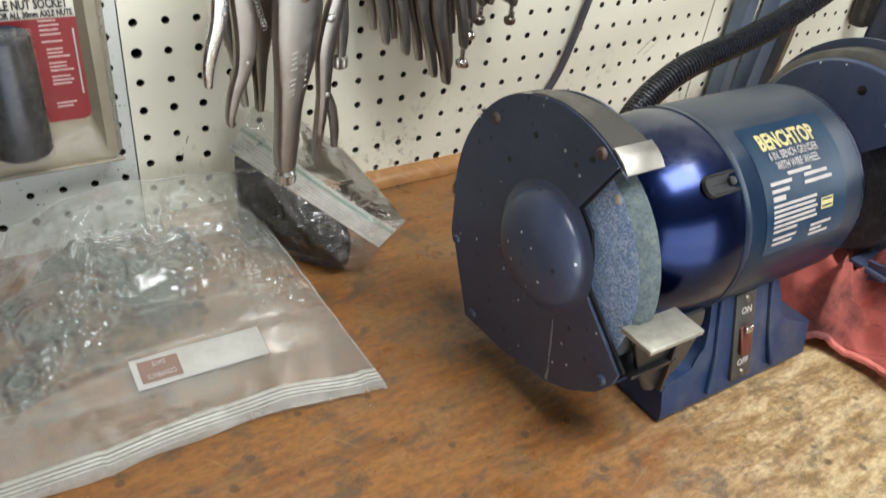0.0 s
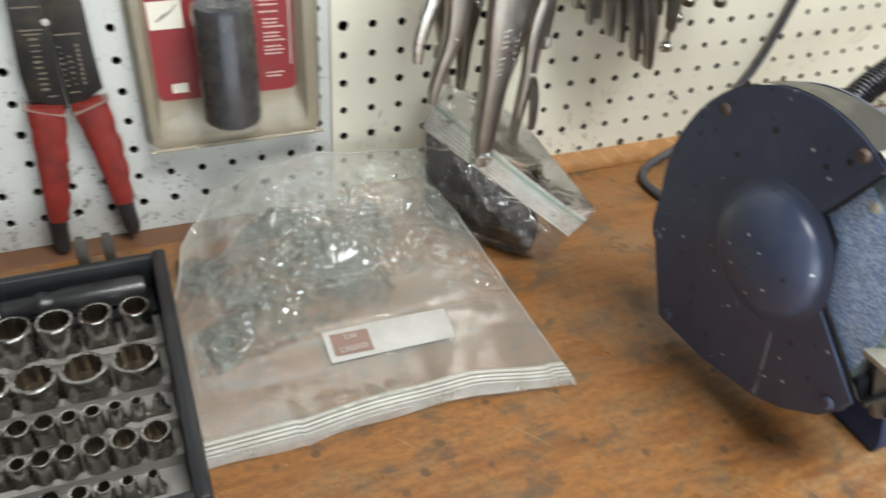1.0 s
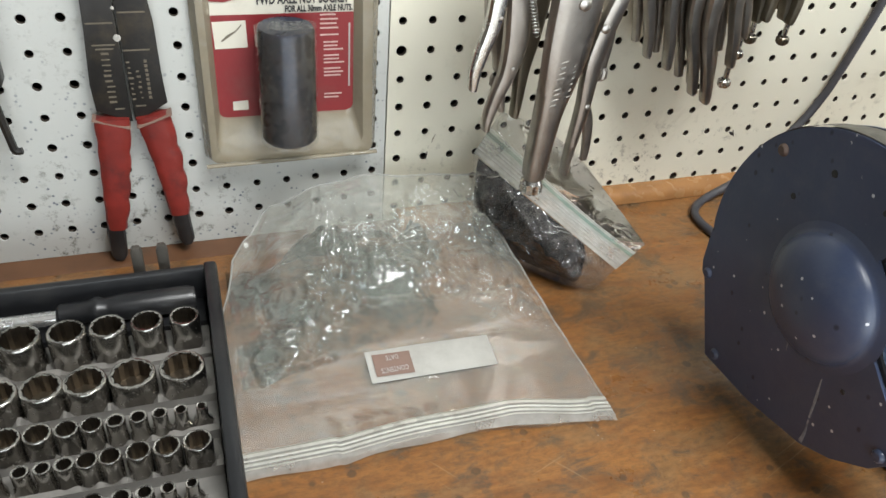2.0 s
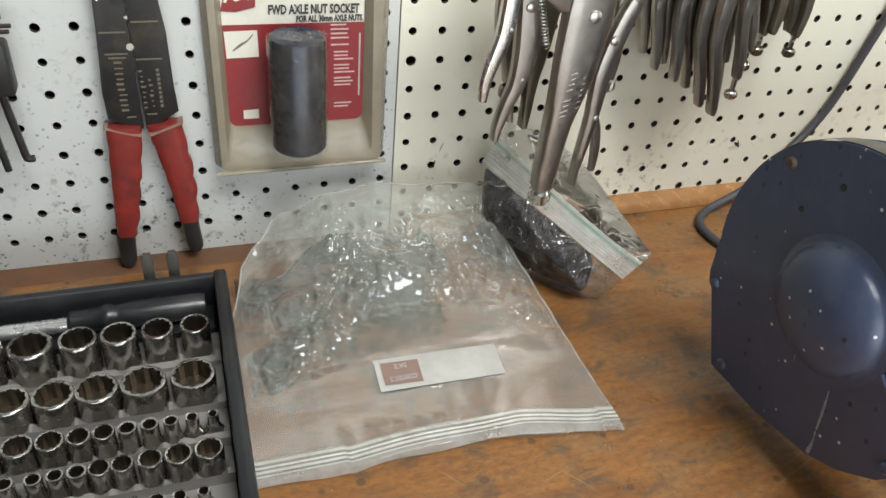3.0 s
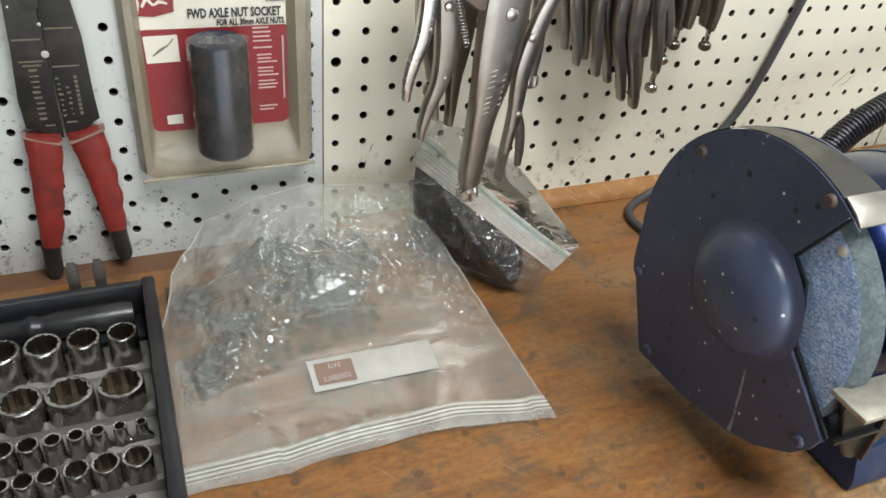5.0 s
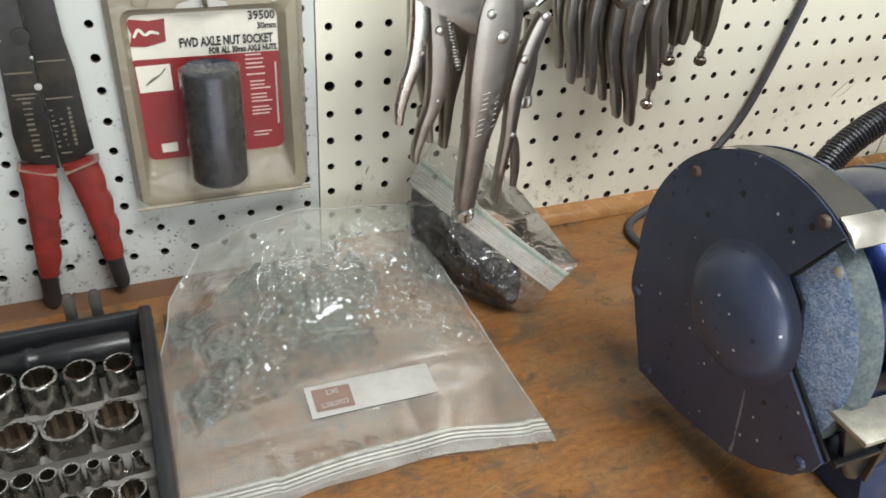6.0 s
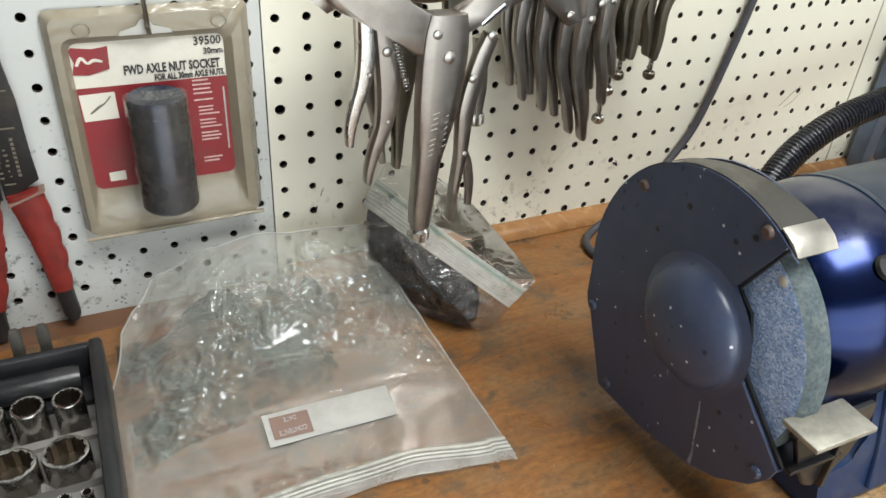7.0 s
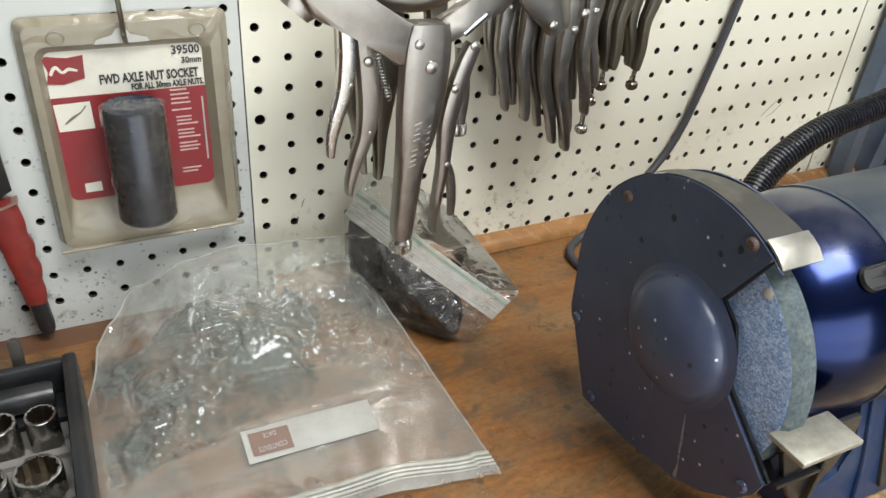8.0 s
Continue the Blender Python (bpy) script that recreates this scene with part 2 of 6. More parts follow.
def bag_film():
    """Thin milky polythene: hazy, with a sharp gloss that the folds of the mesh break up."""
    n = Nodes("milky polythene")
    clear = n.put("ShaderNodeBsdfTransparent")
    clear.inputs["Color"].default_value = (0.97, 0.97, 0.96, 1)
    front, back, cloud = n.put("ShaderNodeBsdfDiffuse"), n.put("ShaderNodeBsdfTranslucent"), n.put("ShaderNodeAddShader")
    front.inputs["Color"].default_value = (0.52, 0.545, 0.5, 1)
    back.inputs["Color"].default_value = (0.32, 0.32, 0.3, 1)
    n.link(front.outputs[0], cloud.inputs[0])
    n.link(back.outputs[0], cloud.inputs[1])
    haze = n.math("MULTIPLY", n.noise(20, 8, 0.68), 0.42)
    scuffs = n.ramp(n.noise(60, 6, 0.7, n.scaled((1, 0.35, 1))), [(0.56, 0.0), (0.74, 0.12)])
    shine = n.put("ShaderNodeBsdfGlossy", Roughness=0.03)
    # scuffed dull towards the much handled mouth
    sep = n.put("ShaderNodeSeparateXYZ")
    n.link(n.co, sep.inputs[0])
    n.link(n.ramp(n.math("ADD", sep.outputs["Y"], 0.5), [(0.465, 0.12), (0.52, 0.03)]), shine.inputs["Roughness"])
    wrinkle = n.put("ShaderNodeBump", Strength=0.12, Distance=0.001)
    n.link(n.noise(110, 3, 0.5, None, 0.7), wrinkle.inputs["Height"])
    n.link(wrinkle.outputs["Normal"], shine.inputs["Normal"])
    fres = n.put("ShaderNodeFresnel", IOR=1.5)
    n.link(wrinkle.outputs["Normal"], fres.inputs["Normal"])
    m1, m2 = n.put("ShaderNodeMixShader"), n.put("ShaderNodeMixShader")
    n.link(n.math("ADD", haze, scuffs), m1.inputs[0])
    n.link(clear.outputs[0], m1.inputs[1])
    n.link(cloud.outputs[0], m1.inputs[2])
    n.link(n.math("MINIMUM", fres.outputs[0], 0.17), m2.inputs[0])
    n.link(m1.outputs[0], m2.inputs[1])
    n.link(shine.outputs[0], m2.inputs[2])
    n.link(m2.outputs[0], n.out.inputs["Surface"])
    return n.m


def cloth_red():
    n = Nodes("greasy red shop cloth")
    col = n.mix(n.noise(14, 6), (0.42, 0.06, 0.05), (0.72, 0.24, 0.19))
    col = n.mix(n.math("MULTIPLY", n.ramp(n.noise(9, 7, 0.7), [(0.47, 0.0), (0.62, 1.0)]), 0.85), col, (0.06, 0.025, 0.028))
    n.base(col, 0.9)
    n.bump(n.noise(900, 2), 0.5, 0.0008)
    return n.m


WOOD = wood_bench()
TRIM = worn("varnished trim wood", (0.31, 0.155, 0.06), 0.25, 0, 40, 0.25, (0.1, 0.05, 0.02), 0.5)
BOARD_W = board_paint("white painted hardboard", (0.5, 0.51, 0.485), True)
BOARD_C = board_paint("cream painted hardboard", (0.695, 0.67, 0.555), False)
WALL = worn("room boarding", (0.2, 0.185, 0.165), 0.8, 0, 6, 0.1)
FLOOR = worn("concrete floor", (0.3, 0.29, 0.27), 0.75, 0, 5, 0.2)
# near-black colour paints the shade seen through the peg holes
BACKING = worn("shade black backing", (0.012, 0.011, 0.01), 0.9, 0, 20)
GUARD = guard_paint()
# raw board brown, darkened to hold the shade inside the holes
HOLE = worn("raw hardboard edge with hole shade", (0.05, 0.036, 0.026), 0.9, 0, 200)
STONE = stone_blue()
STONE_EDGE = worn("dressed wheel edge", (0.085, 0.11, 0.118), 0.85, 0, 420, 0.9, (0.22, 0.235, 0.2), 0.5, 0.8)
BELL = motor_paint("gloss blue enamel", False)
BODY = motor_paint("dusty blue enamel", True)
NAVY = worn("dull navy casting paint", (0.012, 0.03, 0.085), 0.42, 0.15, 50, 0.3, (0.16, 0.16, 0.15), 0.35)
BLACK = worn("black moulded plastic", (0.013, 0.0135, 0.015), 0.36, 0, 80, 0.3, (0.16, 0.15, 0.13), 0.1)
GREYPLASTIC = worn("grey tray plastic", (0.185, 0.176, 0.162), 0.5, 0, 120, 0.2, (0.28, 0.26, 0.23), 0.35)
CHROME = worn("chrome", (0.47, 0.45, 0.42), 0.23, 1.0, 130, 0.15, (0.12, 0.1, 0.08), 0.25, 0.05)
SHAFT = worn("polished steel shaft", (0.85, 0.85, 0.84), 0.26, 0.9, 30, 0.05, (0.4, 0.38, 0.35), 0.1, 0.02)
INSIDE = worn("socket inside", (0.16, 0.135, 0.105), 0.42, 1.0, 150, 0.3, (0.09, 0.07, 0.05), 0.5)
STEEL = worn("satin nickel steel", (0.37, 0.342, 0.31), 0.35, 1.0, 90, 0.12, (0.15, 0.12, 0.09), 0.3, 0.08)
# old steel tone, also the shade colour of the rearmost large pliers
STEEL_DARK = worn("old and shaded steel", (0.21, 0.188, 0.148), 0.42, 1.0, 90, 0.2, (0.1, 0.08, 0.06), 0.4, 0.1)
STEEL_BRIGHT = worn("bright steel", (0.62, 0.61, 0.58), 0.24, 1.0, 110, 0.1, (0.3, 0.27, 0.22), 0.2, 0.06)
RIVET = worn("worn rivet steel", (0.5, 0.48, 0.45), 0.38, 1.0, 110, 0.15, (0.2, 0.17, 0.13), 0.35, 0.06)
SHIELD = worn("scuffed shield steel", (0.42, 0.405, 0.36), 0.36, 0.85, 90, 0.2, (0.16, 0.14, 0.1), 0.35, 0.1)
FADED = worn("faded tool marking", (0.12, 0.1, 0.072), 0.6, 0, 200, 0.4)
WORNPLATE = worn("worn dark switch plate", (0.035, 0.034, 0.03), 0.45, 0, 90, 0.4, (0.11, 0.1, 0.08), 0.6)
PLATE = worn("scuffed tool rest steel", (0.36, 0.345, 0.29), 0.55, 0.75, 110, 0.4, (0.62, 0.6, 0.52), 0.6, 0.3)
RIMMETAL = worn("dusty guard rim", (0.05, 0.047, 0.04), 0.5, 0.1, 60, 0.25, (0.2, 0.185, 0.145), 0.42)
BLUESTEEL = worn("blue grey steel", (0.13, 0.17, 0.25), 0.4, 0.5, 30, 0.3)
RUBBER = worn("grey rubber cord", (0.042, 0.042, 0.05), 0.5, 0, 70, 0.25)
HOSE = worn("black ribbed hose", (0.008, 0.009, 0.014), 0.28, 0, 60, 0.3, (0.12, 0.11, 0.1), 0.06)
REDGRIP = worn("worn red rubber grip", (0.185, 0.02, 0.015), 0.42, 0, 75, 0.45, (0.045, 0.018, 0.018), 1.0)
CLIP = worn("dull dark clip steel", (0.075, 0.068, 0.058), 0.55, 0.3, 80, 0.3)
BLADE = worn("blackened tool steel", (0.02, 0.0185, 0.017), 0.45, 0.3, 90, 0.4, (0.12, 0.09, 0.05), 0.35)
CARD_W = worn("white card", (0.64, 0.61, 0.52), 0.6, 0, 40, 0.06)
CARD_R = worn("red card", (0.215, 0.015, 0.018), 0.5, 0, 40, 0.15)
INK = worn("black ink", (0.03, 0.028, 0.028), 0.6, 0, 80, 0.1)
INK_W = worn("white ink", (0.4, 0.37, 0.345), 0.6, 0, 80, 0.1)
INK_Y = worn("yellow ink", (0.5, 0.43, 0.19), 0.5, 0, 80, 0.1)
DECAL = worn("blue decal", (0.005, 0.026, 0.058), 0.34, 0, 30, 0.4, (0.012, 0.04, 0.05), 0.6)
TANPLASTIC = film("yellowed blister plastic", 0.5, (0.56, 0.485, 0.35), 0.2, 0.15, 60, (0.88, 1.12))
CLEARPLASTIC = film("clear blister plastic", 0.1, (0.6, 0.55, 0.45), 0.12, 0.1, 50)
BAGFILM = bag_film()
PARTSFILM = film("clear film over dark parts", 0.12, (0.6, 0.58, 0.58), 0.05, 1.0, 34, (0.3, 1.7), 1.8)
BAGFILM_CLEAR = film("clear small bag film", 0.07, (0.8, 0.79, 0.75), 0.08, 0.05, 30)
FLAPFILM = film("wavy mouth film", 0.28, (0.4, 0.39, 0.37), 0.09, 0.22, 22, (0.6, 1.4), 1.42)
ZIP_DULL = film("dull zip rib", 0.42, (0.62, 0.62, 0.59), 0.6, 0.04, 60, (0.6, 1.4), 1.1)
ZIP = film("milky zip strip", 0.5, (0.74, 0.75, 0.66), 0.4, 0.05, 60)
ZIPGREEN = film("green zip line", 0.42, (0.2, 0.4, 0.31), 0.4, 0.05, 60, (0.6, 1.4), 1.1)
BAGLABEL = worn("bag label print", (0.43, 0.42, 0.385), 0.5, 0, 60, 0.08)
LABELBROWN = worn("brown label print", (0.22, 0.14, 0.11), 0.5, 0, 60, 0.1)
GREENGREY = film("folded grey green plastic", 0.58, (0.066, 0.08, 0.064), 0.5, 0.4, 40, (0.0, 1.5), 1.02)
def dark_wrap():
    n = Nodes("black oily wrapped parts")
    n.base(n.mix(n.noise(30, 5), (0.007, 0.005, 0.006), (0.021, 0.015, 0.013)), 0.14)
    creases = n.ramp(n.cells(38, n.scaled((1, 1.6, 1)), "DISTANCE_TO_EDGE").outputs["Distance"], [(0.0, 1.0), (0.08, 0.6), (0.45, 0.0)])
    n.bump(creases, 0.4, 0.006)
    return n.m


DARKPARTS = dark_wrap()
RED_CLOTH = cloth_red()
WIRE = worn("wire wheel bristle", (0.06, 0.06, 0.065), 0.5, 0.7, 300, 0.6, (0.2, 0.2, 0.2), 0.4, 0.8)
SWITCHRED = worn("red rocker", (0.1, 0.02, 0.012), 0.35, 0, 60, 0.3)
RUST = worn("rusty screw head", (0.12, 0.085, 0.07), 0.6, 0.5, 200, 0.3)


# ---- mesh builders ----
def thing(name, m, label, category, group="", kind=""):
    ob = new(name)
    ob.empty_display_size = 0.02
    ob.matrix_basis = m if isinstance(m, Matrix) else Matrix.Translation(m)
    return tagged(ob, label, category, group, kind)


def part(name, bm, material, parent=None, label="", world=False, angle=35):
    """Links a bmesh as one mesh object under parent; world: its points are in the world's axes, not the parent's."""
    if world and parent is not None:
        top = parent.matrix_basis if parent.parent is None else parent.parent.matrix_basis @ parent.matrix_basis
        bm.transform(top.inverted())
    bmesh.ops.recalc_face_normals(bm, faces=bm.faces)
    me = bpy.data.meshes.new(name)
    bm.to_mesh(me)
    bm.free()
    if angle:
        me.shade_smooth()
        me.set_sharp_from_angle(angle=radians(angle))
    for mt in material if isinstance(material, (list, tuple)) else (material,):
        me.materials.append(mt)
    ob = new(name, me)
    if parent is not None:
        ob.parent = parent
    if label:
        ob["label"] = label
    return ob


def box(x0, x1, y0, y1, z0, z1, bevel=0.0, bm=None, seg=2):
    bm = bm or bmesh.new()
    vs = bmesh.ops.create_cube(bm, size=1)["verts"]
    for v in vs:
        v.co = Vector(((x0 + x1) / 2 + v.co.x * (x1 - x0), (y0 + y1) / 2 + v.co.y * (y1 - y0), (z0 + z1) / 2 + v.co.z * (z1 - z0)))
    if bevel:
        es = list({e for v in vs for e in v.link_edges})
        bmesh.ops.bevel(bm, geom=es, offset=bevel, segments=seg, affect="EDGES", profile=0.5)
    return bm


def lathe(profile, n=32, m=None, bm=None, arc=None, cap=False):
    """Turns (radius, height) pairs round the z axis; m places it; arc: (from, to) degrees for a part of a turn."""
    bm = bm or bmesh.new()
    a0, a1 = (0, 360) if arc is None else arc
    count = n if arc is None else n + 1
    rings = []
    for r, h in profile:
        ring = []
        for k in range(count):
            a = radians(a0 + (a1 - a0) * k / n)
            v = Vector((r * math.cos(a), r * math.sin(a), h))
            ring.append(bm.verts.new(m @ v if m else v))
        rings.append(ring)
    for p, q in zip(rings, rings[1:]):
        for k in range(n):
            j = (k + 1) % count
            bm.faces.new((p[k], p[j], q[j], q[k]))
    if cap:
        bm.faces.new(rings[0])
        bm.faces.new(rings[-1])
    bmesh.ops.remove_doubles(bm, verts=bm.verts, dist=1e-6)
    return bm


def prism(outline, t0, t1, plane="xz", bevel=0.0, bm=None, seg=2):
    """Extrudes a closed outline of 2D points from t0 to t1 along the third axis."""
    bm = bm or bmesh.new()
    put = {"xz": lambda a, b, t: (a, t, b), "yz": lambda a, b, t: (t, a, b), "xy": lambda a, b, t: (a, b, t)}[plane]
    lo = [bm.verts.new(put(a, b, t0)) for a, b in outline]
    hi = [bm.verts.new(put(a, b, t1)) for a, b in outline]
    f0, f1 = bm.faces.new(lo), bm.faces.new(hi)
    n = len(lo)
    sides = [bm.faces.new((lo[k], lo[(k + 1) % n], hi[(k + 1) % n], hi[k])) for k in range(n)]
    if bevel:
        es = list(f0.edges) + list(f1.edges)
        bmesh.ops.bevel(bm, geom=es, offset=bevel, segments=seg, affect="EDGES", profile=0.5)
    return bm


def spline(points, per=8):
    """A smooth line through points of any dimension."""
    p = [np.array(q, float) for q in points]
    p = [2 * p[0] - p[1]] + p + [2 * p[-1] - p[-2]]
    out = []
    for a, b, c, d in zip(p, p[1:], p[2:], p[3:]):
        for k in range(per):
            t = k / per
            out.append(0.5 * (2 * b + (c - a) * t + (2 * a - 5 * b + 4 * c - d) * t * t + (3 * b - a - 3 * c + d) * t ** 3))
    out.append(p[-2])
    return out


def tube(points, radius, n=10, bm=None):
    """A round tube along 3D points; radius is a number or a function of the index."""
    bm = bm or bmesh.new()
    pts = [Vector(p) for p in points]
    rings, side = [], None
    for k, p in enumerate(pts):
        d = (pts[min(k + 1, len(pts) - 1)] - pts[max(k - 1, 0)]).normalized()
        if side is None:
            side = d.orthogonal().normalized()
        side = (side - d * side.dot(d)).normalized()
        up = d.cross(side)
        r = radius(k) if callable(radius) else radius
        rings.append([bm.verts.new(p + side * math.cos(2 * math.pi * j / n) * r + up * math.sin(2 * math.pi * j / n) * r) for j in range(n)])
    for a, b in zip(rings, rings[1:]):
        for j in range(n):
            bm.faces.new((a[j], a[(j + 1) % n], b[(j + 1) % n], b[j]))
    bm.faces.new(rings[0])
    bm.faces.new(rings[-1])
    return bm


def strap(rows, y, thick, per=6, n=10, bm=None, squash=0.7):
    """A flattened bar in the xz plane along rows of (x, z, width); rounded edges, thickness along y."""
    bm = bm or bmesh.new()
    pts = spline(rows, per)
    rings = []
    for k, p in enumerate(pts):
        q0, q1 = pts[max(k - 1, 0)], pts[min(k + 1, len(pts) - 1)]
        d = np.array([q1[0] - q0[0], q1[1] - q0[1]])
        d /= max(np.hypot(*d), 1e-9)
        side = np.array([-d[1], d[0]])
        yy = y(k / (len(pts) - 1)) if callable(y) else y
        ring = []
        for j in range(n):
            a = 2 * math.pi * (j + 0.5) / n
            cx, cy = math.cos(a), math.sin(a)
            cx, cy = math.copysign(abs(cx) ** squash, cx), math.copysign(abs(cy) ** squash, cy)
            ring.append(bm.verts.new((p[0] + side[0] * cx * p[2] / 2, yy + cy * thick / 2, p[1] + side[1] * cx * p[2] / 2)))
        rings.append(ring)
    for a, b in zip(rings, rings[1:]):
        for j in range(n):
            bm.faces.new((a[j], a[(j + 1) % n], b[(j + 1) % n], b[j]))
    bm.faces.new(rings[0])
    bm.faces.new(rings[-1])
    return bm


def sheet(nu, nv, f, bm=None):
    """A surface of nu x nv cells from f(u, v) -> point, u and v from 0 to 1."""
    bm = bm or bmesh.new()
    g = [[bm.verts.new(f(i / nu, j / nv)) for i in range(nu + 1)] for j in range(nv + 1)]
    for j in range(nv):
        for i in range(nu):
            bm.faces.new((g[j][i], g[j][i + 1], g[j + 1][i + 1], g[j + 1][i]))
    return bm


def lettering(text, size, bold=0.0):
    """The built-in font's outlines as a flat bmesh in the xy plane, centred."""
    cu = bpy.data.curves.new("lettering", "FONT")
    cu.body, cu.size, cu.align_x, cu.align_y, cu.offset, cu.resolution_u = text, size, "CENTER", "CENTER", bold, 2
    ob = bpy.data.objects.new("lettering", cu)
    scene.collection.objects.link(ob)
    bpy.context.view_layer.update()
    me = bpy.data.meshes.new_from_object(ob.evaluated_get(bpy.context.evaluated_depsgraph_get()))
    bm = bmesh.new()
    bm.from_mesh(me)
    bpy.data.objects.remove(ob)
    bpy.data.curves.remove(cu)
    bpy.data.meshes.remove(me)
    return bm


def along_x(m_x, y, z):
    """Poses a lathe's axis along +x at (m_x, y, z)."""
    return Matrix.Translation((m_x, y, z)) @ Euler((0, radians(90), 0)).to_matrix().to_4x4()


def along_y(x, m_y, z):
    """Poses a lathe's axis along -y at (x, m_y, z)."""
    return Matrix.Translation((x, m_y, z)) @ Euler((radians(90), 0, 0)).to_matrix().to_4x4()


# ---- structure ----
X0, X1, Y0, Y1, Z0, Z1 = ROOM
tagged(part("floor", box(X0, X1, Y0, Y1, Z0 - 0.1, Z0), FLOOR, angle=0), "grey concrete workshop floor", "floor", kind="structure")
bm = box(X0, ROOF[0], Y0, Y1, Z1, Z1 + 0.1)
box(ROOF[1], X1, Y0, Y1, Z1, Z1 + 0.1, bm=bm)
box(ROOF[0], ROOF[1], Y0, ROOF[2], Z1, Z1 + 0.1, bm=bm)
box(ROOF[0], ROOF[1], ROOF[3], Y1, Z1, Z1 + 0.1, bm=bm)
tagged(part("ceiling", bm, WALL, angle=0), "grey boarded workshop ceiling with an added light opening", "ceiling", kind="structure")
tagged(part("wall_back", box(X0, X1, 0.035, 0.135, Z0, Z1), BACKING, angle=0), "wall behind the pegboards, coloured near black for hole shade", "wall", kind="structure")
tagged(part("wall_left", box(X0 - 0.1, X0, Y0, Y1, Z0, Z1), WALL, angle=0), "plain boarded side wall", "wall", kind="structure")
bm = box(X0, DOOR[0], Y0 - 0.1, Y0, Z0, Z1)
box(DOOR[1], X1, Y0 - 0.1, Y0, Z0, Z1, bm=bm)
box(DOOR[0], DOOR[1], Y0 - 0.1, Y0, DOOR[3], Z1, bm=bm)
tagged(part("wall_front", bm, WALL, angle=0), "boarded wall with a wide open doorway", "wall", kind="structure")
bm = box(X1, X1 + 0.1, Y0, WIN[0], Z0, Z1)
box(X1, X1 + 0.1, WIN[1], Y1, Z0, Z1, bm=bm)
box(X1, X1 + 0.1, WIN[0], WIN[1], Z0, WIN[2], bm=bm)
box(X1, X1 + 0.1, WIN[0], WIN[1], WIN[3], Z1, bm=bm)
tagged(part("wall_right", bm, WALL, angle=0), "boarded side wall with a window opening", "wall", kind="structure")
tagged(part("ground", box(-40, 40, -40, 40, Z0 - 0.3, Z0 - 0.12), FLOOR, angle=0), "grey ground outside the workshop", "ground", kind="structure")

bm = box(-1.4, 2.2, -0.78, 0.034, -0.045, 0.0, 0.004)
tagged(part("bench_top", bm, WOOD), "worn stained wooden workbench top with bare patches", "workbench", kind="structure")
prof = [(0.0, 0.0)] + [(-0.0165 * math.cos(radians(a)) - 0.0005, 0.0008 + 0.0138 * math.sin(radians(a))) for a in range(0, 91, 15)] + [(0.0, 0.0146)]
# darker brown holds both dirt and the shade along this run
TRIM_DARK = worn("dirty shaded trim wood", (0.12, 0.055, 0.026), 0.4, 0, 30, 0.35, (0.045, 0.03, 0.02), 0.7)
tagged(part("trim", prism(prof, 0.002, 1.09, "yz"), TRIM), "varnished quarter-round wooden trim along the bench back", "trim", kind="structure")
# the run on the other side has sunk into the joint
tagged(part("trim", prism([(y * 1.35, z * 0.12) for y, z in prof], -1.3, 0.0, "yz"), TRIM_DARK), "dirty wooden strip along the bench back, coloured darker for shade", "trim", kind="structure")


